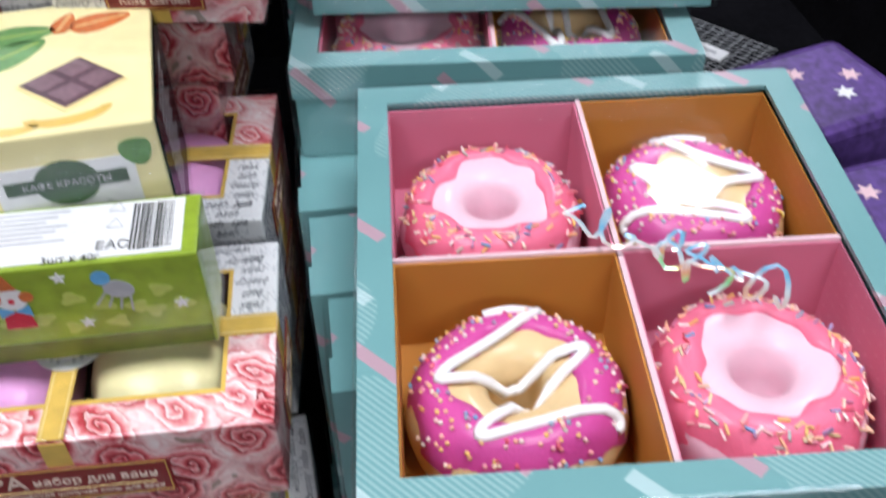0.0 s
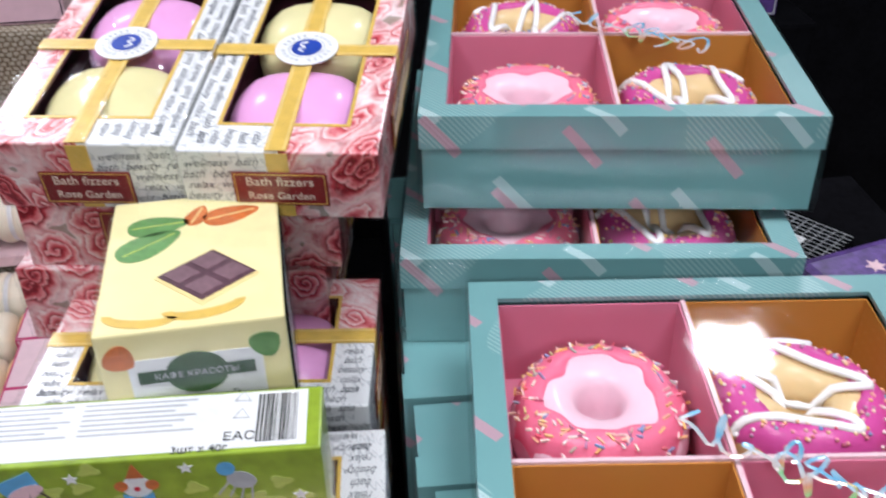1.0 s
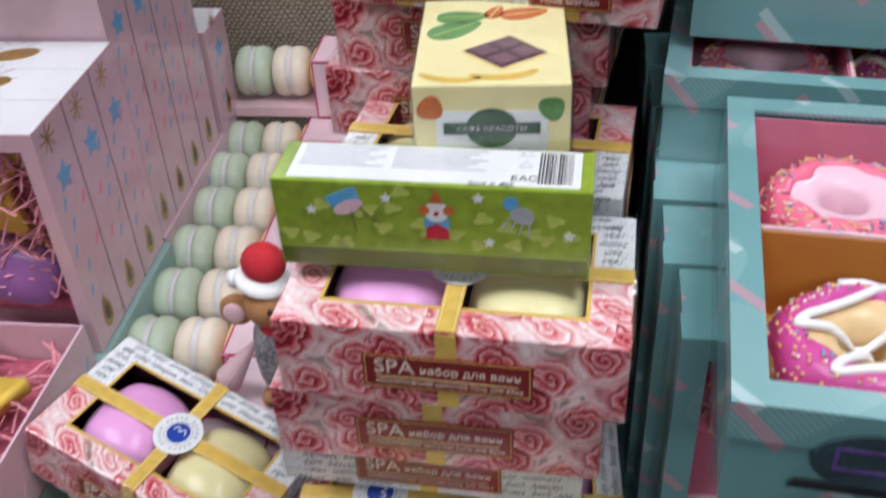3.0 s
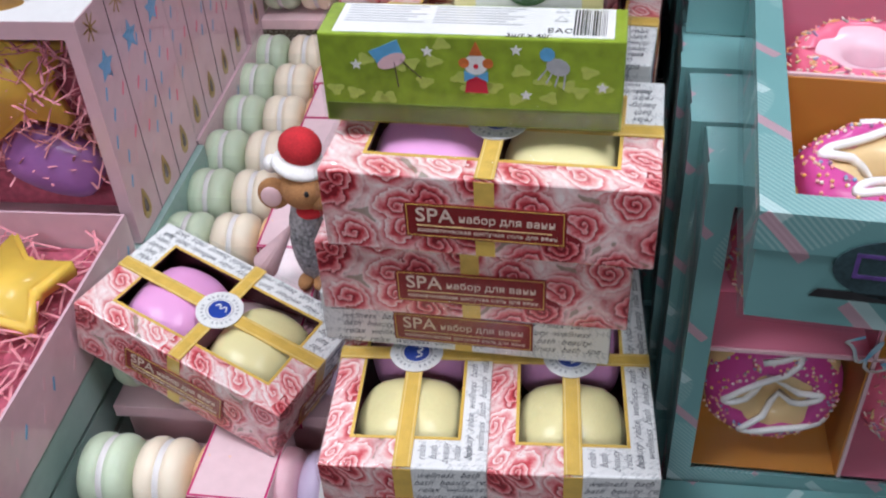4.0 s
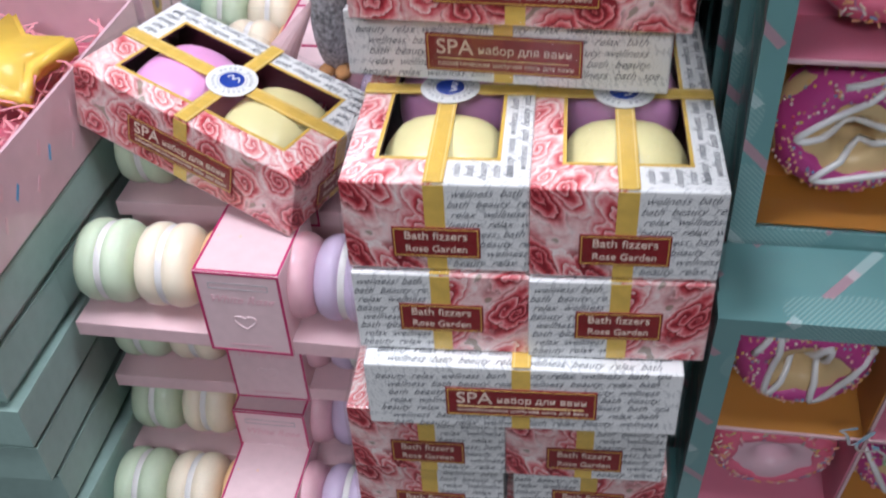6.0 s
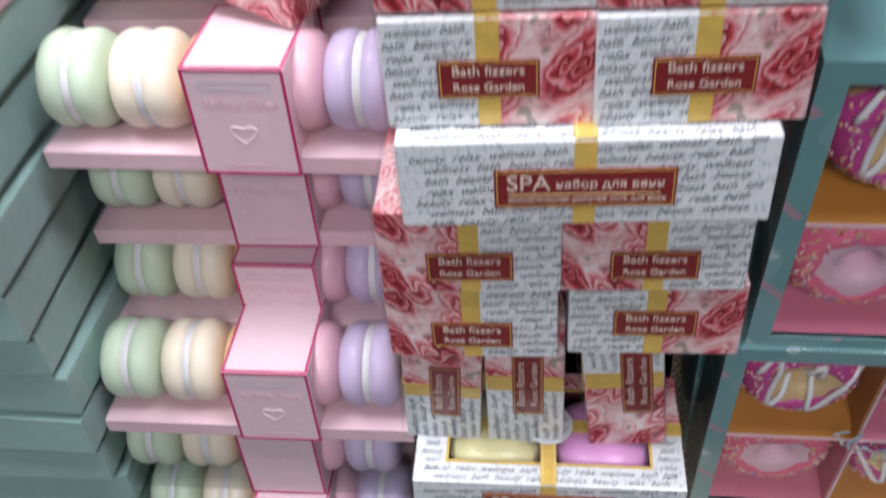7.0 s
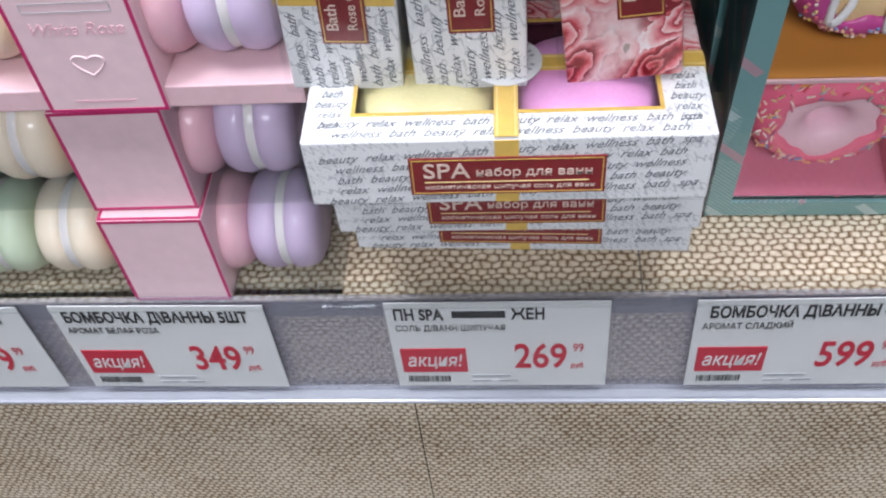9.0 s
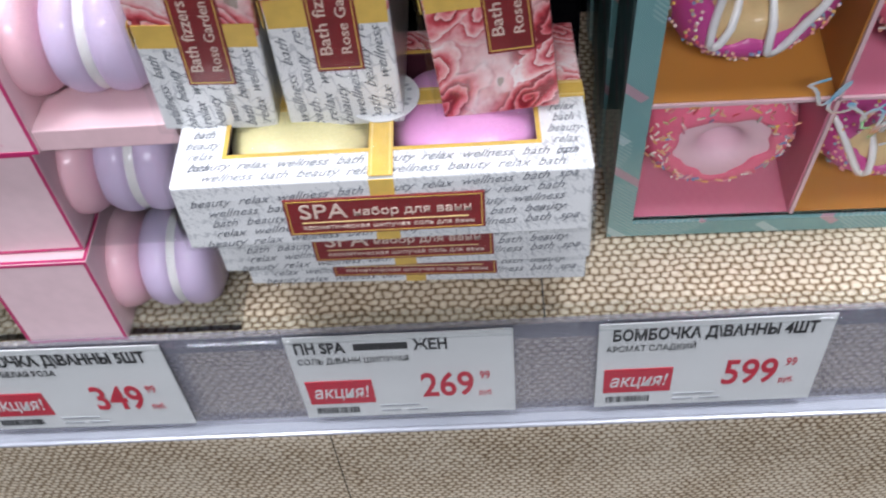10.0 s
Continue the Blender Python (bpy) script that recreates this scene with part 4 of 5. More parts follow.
def donut_box(first):
    """Lies flat: x across, y deep, the window up. first: the kind in the rear left cell."""
    ob = thing("donut_box", "teal gift box of four donut bath bombs under clear window", "gift box", "donut boxes")
    w, d = DW / 2, DD / 2
    ax, ay = w - 0.0085, d - 0.0085
    bm = bmesh.new()
    t = 0.0015
    box(bm, -w, w, -d, -d + t, 0, DH - t)
    box(bm, -w, w, d - t, d, 0, DH - t)
    box(bm, -w, -w + t, -d + t, d - t, 0, DH - t)
    box(bm, w - t, w, -d + t, d - t, 0, DH - t)
    box(bm, -w + t, w - t, -d + t, d - t, 0, t)
    part("tray", bm, M["teal"], ob, "printed teal tray")
    bm = bmesh.new()
    for x0, x1, y0, y1 in ((-w - 0.001, w + 0.001, -d - 0.001, -ay), (-w - 0.001, w + 0.001, ay, d + 0.001), (-w - 0.001, -ax, -ay, ay), (ax, w + 0.001, -ay, ay)):
        box(bm, x0, x1, y0, y1, DH - t, DH)
    for x0, x1, y0, y1 in ((-w - 0.001, w + 0.001, -d - 0.001, -d), (-w - 0.001, w + 0.001, d, d + 0.001), (-w - 0.001, -w, -d, d), (w, w + 0.001, -d, d)):
        box(bm, x0, x1, y0, y1, DH - 0.013, DH - t)
    part("lid", bm, M["teal"], ob, "teal lid with window")
    for cx in (-1, 1):
        for cy in (-1, 1):
            kind = first if cx * cy < 0 else ("drizzled" if first == "pink" else "pink")
            mat = M["pinkcell"] if kind == "pink" else M["kraft"]
            bm = bmesh.new()
            x0, x1 = sorted((cx * 0.0008, cx * ax))
            y0, y1 = sorted((cy * 0.0008, cy * ay))
            box(bm, x0, x1, y0, y1, 0.002, 0.003)
            box(bm, x0, x1, y0, y0 + 0.0006, 0.003, DH - 0.003)
            box(bm, x0, x1, y1 - 0.0006, y1, 0.003, DH - 0.003)
            box(bm, x0, x0 + 0.0006, y0 + 0.0006, y1 - 0.0006, 0.003, DH - 0.003)
            box(bm, x1 - 0.0006, x1, y0 + 0.0006, y1 - 0.0006, 0.003, DH - 0.003)
            cell = part("cell", bm, mat, ob, "dotted pink cell lining" if kind == "pink" else "orange kraft cell lining")
            body, ice, spr, zig = DONUTS[kind, 1 if cx < 0 else 2]
            do = part("donut", body, None, ob, "pink iced donut bath bomb" if kind == "pink" else "tan donut bath bomb with magenta icing", at=on((x0 + x1) / 2, (y0 + y1) / 2, 0.0035, 0, 0, 40 * cx + 25 * cy) @ Matrix.Diagonal((1.08, 1.12, 1.05, 1)))
            part("icing", ice, None, do, "sprinkled icing")
            part("sprinkles", spr, None, do)
            if zig:
                part("drizzle", zig, None, do, "white drizzle")
    part("divider", brick_bm(-0.0007, 0.0007, -ay, ay, 0.003, DH - 0.002), M["palepink"], ob, "pale divider")
    part("divider", brick_bm(-ax, ax, -0.0007, 0.0007, 0.003, DH - 0.002), M["palepink"], ob, "pale divider")
    f = part("film", brick_bm(-w - 0.002, w + 0.002, -d - 0.002, d + 0.002, -0.0005, DH + 0.0008, 0.0012), M["film"], ob, "clear shrink film")
    f.visible_shadow = False
    part("foil_script", squiggle(1, 0.05, 0.012), M["holo"], ob, "holographic foil script", at=on(-0.014, 0.014, DH + 0.0012, 0, 0, -40))
    part("foil_script", squiggle(4, 0.034, 0.011), M["holo"], ob, "holographic foil script", at=on(0.012, -0.002, DH + 0.0012, 0, 0, -40))
    return ob


da, db = donut_box("pink"), donut_box("drizzled")
# flat ones on top
place(da, on(0.230, 0.0405, 0.4825, 0, 0, -6.5))
copy_thing(db, on(0.228, 0.2165, 0.4825, 0, 0, -8))
copy_thing(db, on(0.2395, 0.2385, 0.5265, 0, 0, -9))
# upright ones, window to the front: three storeys, several deep


def upright(x, y, z, lean=0.0, yaw=0.0):
    """Stands on its long edge; x, y: the middle of the window's foot."""
    return on(x, y, z, lean, 0, yaw) @ on(0, DH, DD / 2, 90, 0, 0)


place(db, upright(0.207, 0.0445, 0.002, 9.5, -1))
copy_thing(da, upright(0.208, 0.086, 0.001, 3))
copy_thing(db, upright(0.2135, 0.0205, 0.159, 9.8, -1))
copy_thing(da, upright(0.212, 0.068, 0.1615, 0))
copy_thing(db, upright(0.211, 0.110, 0.1615, 0))
copy_thing(da, upright(0.2185, 0.0315, 0.322, 0, -2))
copy_thing(db, upright(0.2155, 0.0715, 0.322, 0, -2))
copy_thing(da, upright(0.2145, 0.1115, 0.322, 0, -3))
copy_thing(db, upright(0.218, 0.1525, 0.322, 0, -2))
for y in (0.13, 0.171, 0.212):
    copy_thing(db, upright(0.212, y, 0.002, 0, 0))
for y in (0.152, 0.193, 0.234):
    copy_thing(da, upright(0.213, y, 0.1615, 0, 0))
for y in (0.1915, 0.2325):
    copy_thing(da, upright(0.2185, y, 0.322, 0, 0))
mark = part("emblem", plate(disc_points(0.0165, 28, 0.62), 0.0004), M["emblem"], da, "round dark emblem", at=on(-0.034, -DD / 2 - 0.0022, 0.0235) @ FRONT)
part("emblem_print", frame_bm(0.010, 0.003, 0.0012, 0, 0.0002), M["violet"], mark, at=on(0, 0.001, 0.0004))
part("emblem_banner", plate([(-0.019, -0.0085), (0.019, -0.0085), (0.017, -0.0115), (-0.021, -0.0115)], 0.0003), M["black"], mark, at=on(0, 0, 0.0001))


# ---------------------------------------------------------------- yellow cube and green bar box
def yellow_box():
    w, d, h = 0.0535, 0.0715, 0.0615
    ob = thing("bath_ball_box", "pale yellow carton cube with leaf and chocolate print", "gift box")
    part("carton", brick_bm(-w / 2, w / 2, -d / 2, d / 2, 0, h, 0.0009), M["yellowcard"], ob)
    top = on(0, 0, h)
    leaf = lambda a, b: [(a * math.cos(t), b * math.sin(t) * (1 - 0.35 * math.cos(t))) for t in [2 * math.pi * k / 20 for k in range(20)]]
    for x, y, rz, mat, s in ((-0.0105, 0.0115, 5, "leaf", 1.0), (-0.0125, 0.0035, 35, "leaf", 1.15), (0.0005, 0.0145, 70, "orange", 0.62), (0.0105, 0.0135, 15, "orange", 0.95)):
        lf = part("leaf_print" if mat == "leaf" else "pod_print", plate(leaf(0.0085 * s, 0.0035 * s), 0.0002), M[mat], ob, at=top @ on(x * 1.1, y * 1.35 + 0.0035, 0, 0, 0, rz) @ Matrix.Diagonal((1.15, 1.5, 1, 1)))
        part("vein", brick_bm(-0.007 * s, 0.007 * s, -0.0002, 0.0002, 0, 0.0001), M["limelight"] if mat == "leaf" else M["goldpale"], lf, at=on(0, 0, 0.0002))
    bar = part("chocolate_print", plate([(-0.0145, -0.0035), (-0.001, -0.0125), (0.0145, -0.005), (0.0015, 0.004)], 0.0002), M["goldpale"], ob, at=top @ on(0.0045, -0.0045, 0) @ Matrix.Diagonal((1.08, 1.75, 1, 1)))
    part("chocolate_piece", plate([(-0.0135, -0.0032), (-0.001, -0.0112), (0.0135, -0.0045), (0.0015, 0.0034)], 0.0002), M["choc"], bar, at=on(0, 0, 0.0002))
    for k in range(2):
        for j in range(2):
            a, b = Vector((-0.0125, 0.0078)), Vector((0.015, 0.0066))
            o = Vector((-0.001, -0.0108)) + a * (0.08 + 0.5 * k) + b * (0.06 + 0.49 * j)
            q = [o, o + b * 0.38, o + b * 0.38 + a * 0.38, o + a * 0.38]
            part("chocolate_piece", plate([(p.x, p.y) for p in q], 0.0001), M["choclight"], bar, at=on(0, 0, 0.0004))
    for x, y, rz, s in ((0.004, -0.0265, 8, 1.0), (-0.014, -0.0285, -10, 0.9)):
        part("banana_print", plate([(0.012 * s * math.cos(t), 0.006 * s * math.sin(t)) for t in [math.pi * (1 + k / 12) for k in range(13)]] + [(0.009 * s * math.cos(t), 0.002 * s * math.sin(t)) for t in [math.pi * (2 - k / 12) for k in range(13)]], 0.0002), M["gold"], ob, at=top @ on(x, y, 0, 0, 0, rz))
    front = on(0, -d / 2, h / 2) @ FRONT
    part("front_panel", brick_bm(-0.019, 0.019, -0.031, 0.021, 0, 0.0002), M["white"], ob, "white front panel", at=front @ on(0, 0, 0))
    oval = part("emblem", plate(disc_points(0.0088, 28, 0.85), 0.0003), M["dkleaf"], ob, "dark green oval emblem", at=front @ on(0, 0.0145, 0.0002))
    part("emblem_band", brick_bm(-0.0165, 0.0165, -0.0022, 0.0022, 0, 0.0002), M["dkgreen"], oval, at=on(0, 0, 0.0002))
    lettering("КАФЕ КРАСОТЫ", 0.003, M["grey"], ob, front @ on(0, 0.0145, 0.0008), bold=0.0)
    lettering("ДЕТСКИЙ", 0.0046, M["dkgreen"], ob, front @ on(0, 0.0035, 0.0003), bold=0.0)
    lettering("БУРЛЯЩИЙ ШАР", 0.0038, M["dkgreen"], ob, front @ on(0, -0.003, 0.0003), bold=0.0)
    side = on(w / 2, 0, h / 2) @ on(0, 0, 0, 90, 0, 90)
    part("side_panel", brick_bm(-0.033, 0.033, -0.0285, 0.0285, 0, 0.0002), M["dark"], ob, "dark printed side panel", at=side)
    bm = bmesh.new()
    for k in range(9):
        box(bm, -0.016, 0.016 - 0.004 * (k % 3), 0.02 - 0.0045 * k, 0.0215 - 0.0045 * k, 0, 0.0001)
    part("side_print", bm, M["grey"], ob, at=side @ on(0, 0, 0.0003))
    for sx in (-1, 1):
        part("corner_leaf", plate(leaf(0.008, 0.005), 0.0002), M["leaf"] if sx > 0 else M["orange"], ob, at=front @ on(sx * 0.0205, 0.022, 0.0001, 0, 0, 40 * sx) @ Matrix.Diagonal((0.55, 0.9, 1, 1)))
    f = part("film", brick_bm(-w / 2 - 0.001, w / 2 + 0.001, -d / 2 - 0.001, d / 2 + 0.001, 0, h + 0.001, 0.0012), M["film"], ob, "clear shrink film")
    f.visible_shadow = False
    return ob


place(yellow_box(), on(0.0805, 0.1165, ZS + 0.0025, 0, 0, 3))


def green_box():
    L, D, H = 0.1075, 0.025, 0.0355
    ob = thing("green_bath_bomb_box", "long lime green carton with toy print and white label", "gift box")
    part("carton", brick_bm(-L / 2, L / 2, -D / 2, D / 2, 0, H, 0.0008), M["lime"], ob)
    top = on(0, 0, H)
    lab = part("top_label", brick_bm(-0.0485, 0.0495, -0.0108, 0.0112, 0, 0.0002), M["white"], ob, "white ingredients label", at=top)
    bm = bmesh.new()
    for x0, x1, n in ((-0.046, -0.017, 7), (-0.014, 0.018, 7)):
        for k in range(n):
            box(bm, x0, x1 - 0.006 * ((k * 7) % 3) / 2, 0.0092 - 0.002 * k, 0.0099 - 0.002 * k, 0, 0.0001)
    part("fine_print", bm, M["grey"], lab, at=on(0, 0, 0.0002))
    bm, px = bmesh.new(), 0.0355
    rnd = random.Random(5)
    while px < 0.0465:
        w = rnd.choice((0.0002, 0.0004, 0.0007))
        box(bm, px, px + w, -0.009, 0.010, 0, 0.0001)
        px += w + rnd.choice((0.0002, 0.0004))
    part("barcode", bm, M["black"], lab, "black barcode", at=on(0, 0, 0.0002))
    lettering("ЕАС", 0.0045, M["black"], lab, on(0.031, -0.0065, 0.0003))
    lettering("3шт х 40г", 0.0036, M["black"], lab, on(0.0205, -0.0105, 0.0003))
    for y in (0.009, 0.002):
        part("recycling_mark", tube([(0.0026 * math.cos(radians(90 + 120 * k)), 0.0026 * math.sin(radians(90 + 120 * k)), 0) for k in range(3)], 0.0002, 4, True), M["grey"], lab, at=on(0.031, y, 0.0003))
    part("lower_flap", brick_bm(-L / 2 + 0.0008, L / 2 - 0.0008, -D / 2 - 0.0006, -D / 2, 0.0008, 0.0082, 0.0003), M["olive"], ob, "dark olive lower flap")
    front = on(0, -D / 2, H / 2 + 0.004) @ FRONT
    rnd = random.Random(3)
    for k in range(22):
        part("light_patch", plate([((1 + 0.3 * math.sin(3 * t + k)) * rnd.choice((0.0028, 0.003)) * math.cos(t), (1 + 0.3 * math.sin(3 * t + k)) * 0.0022 * math.sin(t)) for t in [2 * math.pi * i / 14 for i in range(14)]], 0.0001), M["limelight"], ob, at=front @ on(-0.048 + 0.0045 * k + rnd.uniform(-0.002, 0.002), rnd.uniform(-0.0118, 0.0118), 0))
    drum = part("drum_print", plate([(-0.005, -0.003), (0.005, -0.003), (0.0058, 0.003), (-0.0058, 0.003)], 0.0002), M["skyblue"], ob, "blue toy drum print", at=front @ on(-0.029, 0.007, 0.0001, 0, 0, 25))
    part("drum_skin", plate(disc_points(0.0056, 20, 0.45), 0.0001), M["palepink"], drum, at=on(0, -0.0035, 0.0002))
    for s in (-1, 1):
        part("drum_stick", brick_bm(-0.0002, 0.0002, -0.005, 0.005, 0, 0.0001), M["choc"], drum, at=on(0.003 * s + 0.002, -0.009, 0.0002, 0, 0, 20 * s))
    toy = part("toy_print", plate(disc_points(0.0042, 24, 0.95), 0.0002), M["white"], ob, "round toy figure print", at=front @ on(0.0025, 0.0035, 0.0001))
    part("toy_cap", plate([(-0.0025, 0.0035), (0.0025, 0.0035), (0, 0.009)], 0.0002), M["orange"], toy, at=on(0, 0, 0.0001))
    for s in (-1, 1):
        part("toy_curl", plate(disc_points(0.0019), 0.0001), M["orange"], toy, at=on(0.0042 * s, 0.0006, 0.0002))
        part("toy_bow", plate([(0, 0), (0.0042 * s, 0.0022), (0.0042 * s, -0.0022)], 0.0001), M["skyblue"], toy, at=on(0, -0.0045, 0.0003))
    part("toy_body", plate([(-0.0042, -0.0112), (0.0042, -0.0112), (0.0032, -0.0045), (-0.0032, -0.0045)], 0.0001), M["red"], toy, at=on(0, 0, 0.0001))
    part("toy_nose", plate(disc_points(0.0009), 0.0001), M["red"], toy, at=on(0, -0.0006, 0.0003))
    robot = part("robot_print", plate(disc_points(0.0042, 20, 0.75), 0.0002), M["grey"], ob, "grey toy robot print", at=front @ on(0.031, 0.0035, 0.0001, 0, 0, -20))
    part("robot_head", plate(disc_points(0.0026, 16), 0.0001), M["skyblue"], robot, at=on(-0.0052, 0.0032, 0.0002))
    for k in range(4):
        part("robot_leg", brick_bm(-0.0003, 0.0003, -0.0028, 0.0028, 0, 0.0001), M["grey"], robot, at=on(-0.004 + 0.0027 * k, -0.0045, 0.0002, 0, 0, -15 + 10 * k))
    for x, y in ((-0.0405, 0.002), (-0.0145, 0.008), (0.0165, 0.0095), (0.02, -0.008), (0.0465, -0.004)):
        part("star_print", plate(star_points(0.0022), 0.0002), M["white"], ob, at=front @ on(x, y, 0.0001))
    f = part("film", brick_bm(-L / 2 - 0.001, L / 2 + 0.001, -D / 2 - 0.001, D / 2 + 0.001, 0, H + 0.0008, 0.0012), M["film"], ob, "clear shrink film")
    f.visible_shadow = False
    return ob


place(green_box(), on(0.0635, 0.0675, ZS + 0.0052, 0, 0, -2.6))


# ---------------------------------------------------------------- soft pink star boxes, sage boxes
def pink_box(w, d, h, seed, opened=False, windowed=False):
    """Soft pink carton with stars, strokes and gold drops on its sides; x = 0 is its right side, y = 0 its front."""
    ob = thing("star_gift_box", "soft pink gift box printed with blue stars and gold drops", "gift box", "star boxes")
    t = 0.0016
    bm = bmesh.new()
    box(bm, -t, 0, 0, d, 0, h)
    box(bm, -w, -w + t, 0, d, 0, h)
    box(bm, -w + t, -t, d - t, d, 0, h)
    if windowed:
        for a in ((-w + t, -t, 0, t, 0, 0.012), (-w + t, -t, 0, t, h - 0.01, h), (-w + t, -w + 0.012, 0, t, 0.012, h - 0.01), (-0.008, -t, 0, t, 0.012, h - 0.01)):
            box(bm, *a)
    else:
        box(bm, -w + t, -t, 0, t, 0, h)
    box(bm, -w + t, -t, t, d - t, 0, t)
    if not opened:
        box(bm, -w + t, -t, t, d - t, h - t, h)
    part("carton", bm, M["unicorn"], ob)
    rnd = random.Random(seed)
    side = on(0, 0, 0, 90, 0, 90)
    cols = max(1, round(d / 0.035))
    for c in range(cols):
        y = (c + 0.5) * d / cols
        if c and h > 0.08:
            part("seam", brick_bm(-0.0003, 0.0003, 0, h, 0, 0.0002), M["dark"], ob, "dark seam between panels", at=side @ on(c * d / cols, 0, 0))
        if h > 0.08:
            z = h * 0.8
            part("star_print", plate(star_points(0.0095, 0.5, 5, 84 + rnd.uniform(-5, 5)), 0.0002), M["skyblue"], ob, "blue star print", at=side @ on(y + 0.001, z - 0.006, 0))
            burst = bmesh.new()
            for k in range(4):
                box(burst, -0.008, 0.008, -0.0004, 0.0004, 0.00004 * k, 0.0002 + 0.00004 * k, 0, on(0, 0, 0, 0, 0, 45 * k))
            part("burst_print", burst, M["goldfoil"], ob, "gold burst print", at=side @ on(y - 0.004, z + 0.019, 0))
            drop = [(0.005 * math.cos(tt) * (1 - 0.55 * math.sin(tt)), 0.0105 * math.sin(tt)) for tt in [2 * math.pi * k / 24 for k in range(24)]]
            dp = part("drop_print", plate(drop, 0.0002), M["goldfoil"], ob, "gold drop print", at=side @ on(y, 0.017, 0))
            part("drop_core", plate([(p * 0.45, q * 0.5 - 0.001) for p, q in drop], 0.0002), M["choc"], dp, at=on(0, 0, 0.0002))
        rows = int(h / 0.0135)
        for k in range(rows):
            zz = (0.24 + 0.5 * (k + 0.5) / rows) * h
            if h > 0.08:
                mat = ("skyblue", "rose", "skyblue", "icing")[(k + c) % 4]
            else:
                mat = "skyblue" if k % 2 else "rose"
            px = y + (-0.009, 0.006, -0.003, 0.011)[k % 4] + rnd.uniform(-0.002, 0.002)
            part("stroke_print", plate([(-0.0036, -0.0008), (0.0036, -0.0008), (0.0042, 0.0009), (-0.003, 0.0009)], 0.0002), M[mat], ob, at=side @ on(px, zz, 0, 0, 0, 58 + rnd.uniform(-8, 8)))
    if not opened and h > 0.08:
        for c in range(cols):
            y0, y1 = c * d / cols + 0.0004, (c + 1) * d / cols - 0.0004
            cap = part("top_panel", brick_bm(-w + 0.001, -0.0006, y0, y1, h, h + 0.0003), M["white"], ob, "white top panel")
            eye = [(0.014 * math.cos(tt), 0.0075 * math.sin(tt)) for tt in [2 * math.pi * k / 24 for k in range(24)]]
            motif = part("motif", plate(eye, 0.0002), M["goldfoil"], cap, "gold foil motif", at=on(-0.05, (y0 + y1) / 2, h + 0.0003, 0, 0, 20))
            tip = bmesh.new()
            for k in range(7):
                box(tip, -0.0045, 0.0045, -0.0003, 0.0003, 0, 0.0002, 0, on(0.021 * math.cos(0.5 * k - 1.5), 0.012 * math.sin(0.5 * k - 1.5), 0, 0, 0, 28 * k - 86))
            part("rays", tip, M["grey"], cap, at=on(-0.05, (y0 + y1) / 2, h + 0.0003, 0, 0, 110))
    if windowed or opened:
        bm = bmesh.new()
        for k in range(420):
            p = Vector((rnd.uniform(-w + 0.012, -0.012), (rnd.uniform(0.006, 0.03) if windowed else rnd.uniform(0.006, d - 0.008)), rnd.uniform(0.3, 0.8 if opened else 0.95) * h))
            a = Vector((rnd.uniform(-1, 1), rnd.uniform(-1, 1), rnd.uniform(-0.6, 0.6))).normalized() * rnd.uniform(0.008, 0.02)
            pts = [p - a, p + Vector((0, 0, rnd.uniform(-0.004, 0.004))), p + a + Vector((0, 0, rnd.uniform(-0.003, 0.003)))]
            for q in pts:
                q.x, q.y, q.z = min(max(q.x, -w + 0.004), -0.004), min(max(q.y, 0.004), d - 0.004), min(max(q.z, 0.004), h - 0.004)
            strand = tube(pts, 0.0008, 4, False, 0.5)
            me = bpy.data.meshes.new("strand")
            strand.to_mesh(me)
            strand.free()
            bm.from_mesh(me)
            bpy.data.meshes.remove(me)
        tagged(part("paper_shred", bm, M["shred"], ob, "pink paper shred"), kind="stuff")
        part("filler", brick_bm(-w + 0.003, -0.003, 0.005 if opened else 0.03, d - 0.003, 0.003, h * (0.45 if opened else 0.9), 0.004), M["shredbed"], ob, "bed of dark pink paper")
        if windowed:
            part("crescent_bath_bomb", pillow(0.03, 0.02, 0.011), M["purpleb"], ob, "purple bath bomb", True, on(-w * 0.3, 0.024, h * 0.32, 80, 20, 0))
        st = plate(star_points(0.042, 0.52, 5, 100), 0.014)
        bmesh.ops.bevel(st, geom=list(st.edges), offset=0.003, segments=3, affect="EDGES")
        part("star_bath_bomb", st, M["starbomb"], ob, "yellow star bath bomb", True, on(-0.048, d - 0.06, h * 0.66, 8, 0, 0) if opened else on(-w * 0.36, 0.022, h * 0.7, 80, 0, 10))
    f = part("film", brick_bm(-w - 0.001, 0.0012, -0.001, d + 0.001, 0, h + 0.0008, 0.001), M["film"], ob, "clear shrink film")
    f.visible_shadow = False
    return ob


XP = -0.151
place(pink_box(0.16, 0.106, 0.143, 1, windowed=True), on(XP, 0.182, 0.3245))
place(pink_box(0.16, 0.135, 0.19, 2), on(XP - 0.003, 0.29, 0.3245))
place(pink_box(0.1, 0.045, 0.083, 3), on(XP - 0.001, 0.432, 0.3245))
place(pink_box(0.15, 0.14, 0.086, 8), on(XP - 0.016, 0.272, 0.515))
place(pink_box(0.14, 0.2, 0.0415, 4, opened=True), on(XP, -0.027, 0.3115))
place(pink_box(0.12, 0.17, 0.0345, 6), on(XP - 0.001, 0.294, 0.2895))


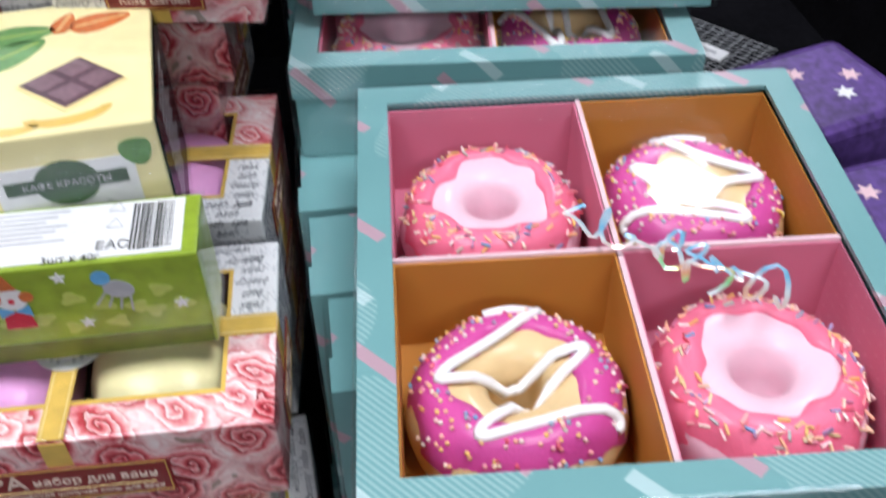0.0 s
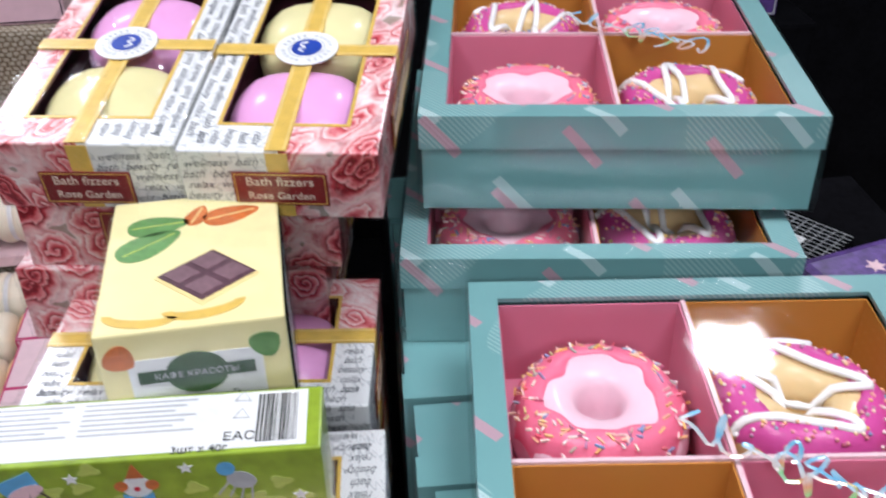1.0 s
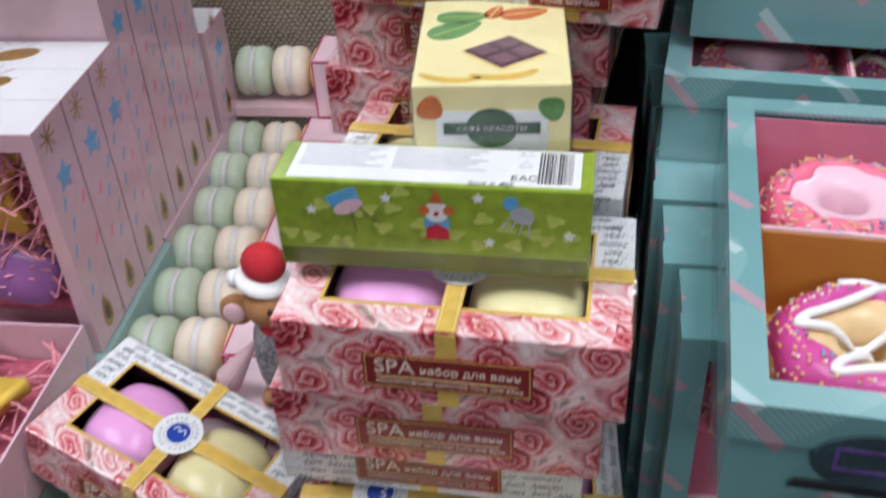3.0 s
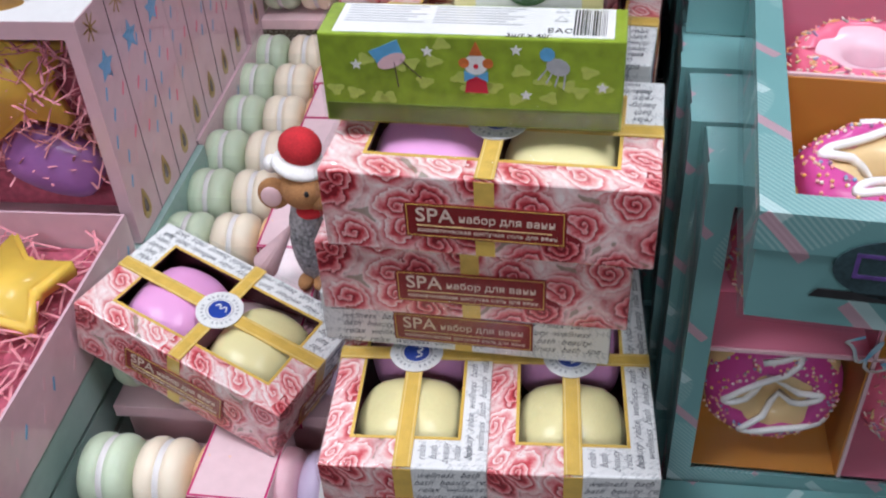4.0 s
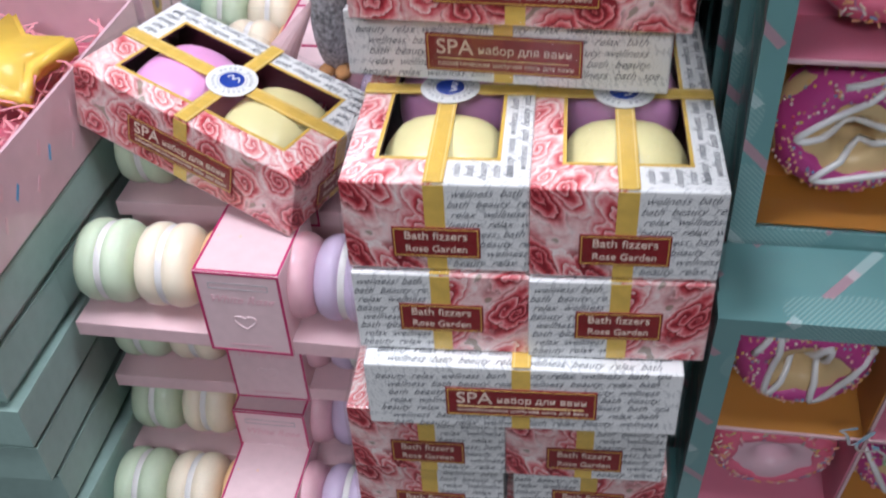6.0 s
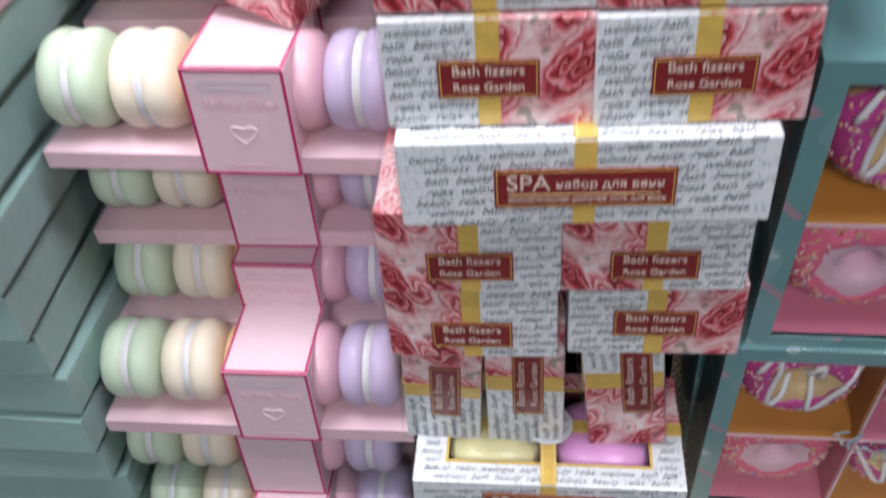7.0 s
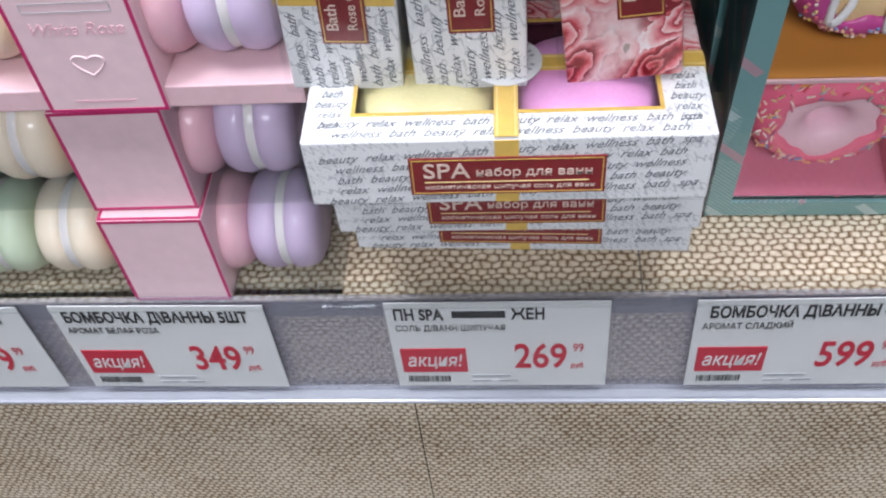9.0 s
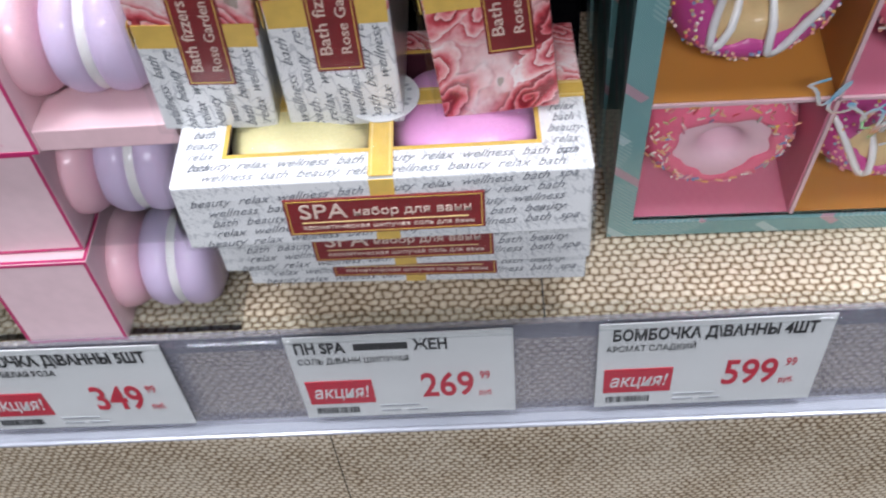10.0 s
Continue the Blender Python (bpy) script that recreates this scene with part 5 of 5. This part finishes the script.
def sage_box(w, d, h):
    """Sage-teal shallow box with a loose lid: corner at x = 0 (right side) and y = 0 (front)."""
    ob = thing("sage_gift_box", "shallow sage green lidded card box in a stack", "gift box", "sage boxes")
    t = 0.0018
    bm = bmesh.new()
    for a in ((-t - 0.0025, -0.0025, 0.0025, d, 0.0012, h - 0.006), (-w, -w + t, 0.0025, d, 0.0012, h - 0.006), (-w + t, -t - 0.0025, 0.0025, 0.0025 + t, 0.0012, h - 0.006), (-w + t, -t - 0.0025, d - t, d, 0.0012, h - 0.006), (-w + 0.004, -0.006, 0.006, d - t, 0, t)):
        box(bm, *a)
    part("tray", bm, M["sage"], ob)
    # near-black block inside the tray, painting the shade beneath the lid
    part("seam", brick_bm(-w + 0.004, -0.006, 0.006, d - 0.004, 0.002, h - 0.005), M["dark"], ob, "near-black filler standing in for shade under the lid")
    bm = bmesh.new()
    box(bm, -w - 0.001, 0.001, -0.001, d + 0.001, h - 0.0015, h, 0.0004)
    for a in ((0.0, 0.001, -0.001, d + 0.001, h - 0.0235, h - 0.0015), (-w, 0.0, -0.001, 0.0, h - 0.0235, h - 0.0015)):
        box(bm, *a)
    part("lid", bm, M["sage"], ob, "overhanging lid")
    return ob


sb = sage_box(0.15, 0.15, 0.0305)
for k in range(10):
    m = on(-0.166 + 0.0012 * k + 0.002 * math.sin(k * 2.1), 0.012 - 0.0042 * k + 0.003 * math.sin(k * 1.7), k * 0.031, 0, 0, 1.5 * math.sin(k * 1.3))
    place(sb, m) if k == 0 else copy_thing(sb, m)
copy_thing(sb, on(-0.1495, 0.14, 0.2925, 0, 0, -0.5))
# added near-black support; its colour holds the shade below the boxes
under = thing("added_support", "near-black support block added under the pink boxes", "carton")
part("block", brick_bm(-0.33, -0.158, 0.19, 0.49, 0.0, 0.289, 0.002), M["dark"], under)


# ---------------------------------------------------------------- plush mouse
def plush():
    """A small toy with a felt cap, one mesh."""
    bm = bmesh.new()
    def ball(m, mat, seg=20):
        n = len(bm.faces)
        bmesh.ops.create_uvsphere(bm, u_segments=seg, v_segments=12, radius=1.0, matrix=m)
        bm.faces.ensure_lookup_table()
        for f in bm.faces[n:]:
            f.material_index, f.smooth = mat, True
    S = lambda x, y, z, a, b, c, ry=0, rz=0: on(x, y, z, 0, ry, rz) @ Matrix.Diagonal((a, b, c, 1))
    ball(S(0, 0, 0.026, 0.0105, 0.0095, 0.026), 1)
    ball(S(0.004, -0.004, 0.059, 0.0135, 0.0125, 0.0105), 0)
    ball(S(0.012, -0.008, 0.055, 0.007, 0.006, 0.0055), 0)
    ball(S(-0.0125, -0.007, 0.0565, 0.0095, 0.003, 0.0085, -30), 0)
    ball(S(-0.0135, -0.0092, 0.056, 0.006, 0.0016, 0.0055, -30), 5)
    ball(S(0.006, -0.007, 0.0475, 0.008, 0.0065, 0.0035), 2)
    ball(S(0.019, -0.0095, 0.056, 0.0015, 0.0015, 0.0015), 4)
    ball(S(0.008, -0.0155, 0.062, 0.0014, 0.001, 0.0016), 4)
    ball(S(0.002, -0.001, 0.0695, 0.0150, 0.0135, 0.0045, 12), 3)
    ball(S(0.003, 0.001, 0.0775, 0.0115, 0.011, 0.0085, 12), 2)
    ball(S(-0.0135, 0.0, 0.0685, 0.0045, 0.0045, 0.0045), 3)
    ball(S(-0.004, -0.006, 0.003, 0.0045, 0.007, 0.003), 0)
    ball(S(0.005, -0.006, 0.003, 0.0045, 0.007, 0.003), 0)
    n = len(bm.faces)
    bmesh.ops.create_cone(bm, segments=16, radius1=0.0075, radius2=0.0006, depth=0.034, cap_ends=True, matrix=on(-0.0165, -0.004, 0.024, 0, 38, 0))
    bm.faces.ensure_lookup_table()
    for f in bm.faces[n:]:
        f.material_index = 5
    ob = new("plush_mouse", mesh_of("plush_mouse", bm, [M["mouse"], M["mousegrey"], M["fur"], M["fluff"], M["black"], M["palepink"]]))
    return tagged(ob, "small plush mouse toy in a red felt cap", "plush toy")


place(plush(), on(-0.0405, 0.160, 0.3215, 0, 0, 0) @ Matrix.Diagonal((0.98, 1.05, 1.14, 1)))

# ---------------------------------------------------------------- the dim corner behind
for x, y, rz, mat, lab in ((0.402, 0.235, 14, "violet", "violet glittering pouch box in the dim corner"), (0.392, 0.14, 6, "violet", "violet glittering pouch box in the dim corner")):
    ob = thing("violet_pouch", lab, "gift box", "violet pouches")
    part("pouch", brick_bm(-0.035, 0.045, -0.035, 0.035, 0, 0.05, 0.006), M[mat], ob)
    for k in range(5):
        part("star_print", plate(star_points(0.006, 0.5, 6, 13 * k), 0.0003), M["white"] if k % 2 else M["palepink"], ob, at=on(-0.025 + 0.013 * k, -0.01 + 0.012 * (k % 3), 0.05, 0, 0, 10 * k))
    place(ob, on(x, y, 0.37, 0, 0, rz))
pk = thing("black_net_packet", "black net-patterned packet with a white name strip", "packet")
part("packet", brick_bm(-0.045, 0.045, -0.03, 0.03, 0, 0.012, 0.003), M["dark"], pk)
strip = part("strip", brick_bm(-0.024, 0.024, -0.006, 0.006, 0.0122, 0.0128), M["white"], pk, "white strip with unreadable print")
part("strip_print", brick_bm(-0.018, 0.018, -0.0014, 0.0014, 0.0129, 0.0131), M["grey"], strip)
net = bmesh.new()
for k in range(14):
    box(net, -0.044, 0.044, -0.0285 + 0.0043 * k, -0.0281 + 0.0043 * k, 0.0121, 0.0123)
    box(net, -0.043 + 0.0063 * k, -0.0426 + 0.0063 * k, -0.0285, 0.0285, 0.0121, 0.0123)
part("net_print", net, M["grey"], pk)
place(pk, on(0.385, 0.345, 0.3705, 0, 0, -52))
# near-black block added: the corner's darkness is put into its colour
blk = thing("added_support", "near-black support block added in the dim corner", "carton")
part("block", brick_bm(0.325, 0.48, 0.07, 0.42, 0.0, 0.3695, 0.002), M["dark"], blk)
for k, (x, mat) in enumerate(((-0.30, "unicorn"), (-0.23, "unicorn"), (-0.16, "unicorn"), (-0.09, "unicorn"))):
    ob = thing("grey_pink_carton", "greyish pink carton standing on the back step", "carton", "back cartons")
    part("carton", brick_bm(-0.031, 0.031, 0, 0.06, 0, 0.11, 0.001), M[mat], ob)
    part("edge_print", frame_bm(0.0285, 0.0525, 0.0008, 0, 0.0003), M["dark"], ob, at=on(0, -0.0001, 0.055) @ FRONT)
    place(ob, on(x, 0.558, 0.4635))
silver = thing("violet_net_box", "dark violet glitter box in the dim corner", "gift box")
part("carton", brick_bm(-0.03, 0.03, 0, 0.06, 0, 0.05, 0.002), M["violet"], silver)
part("edge_print", frame_bm(0.027, 0.022, 0.0012, 0, 0.0003), M["grey"], silver, "pale edge line", at=on(0, -0.0001, 0.025) @ FRONT)
place(silver, on(0.48, 0.64, 0.4005))
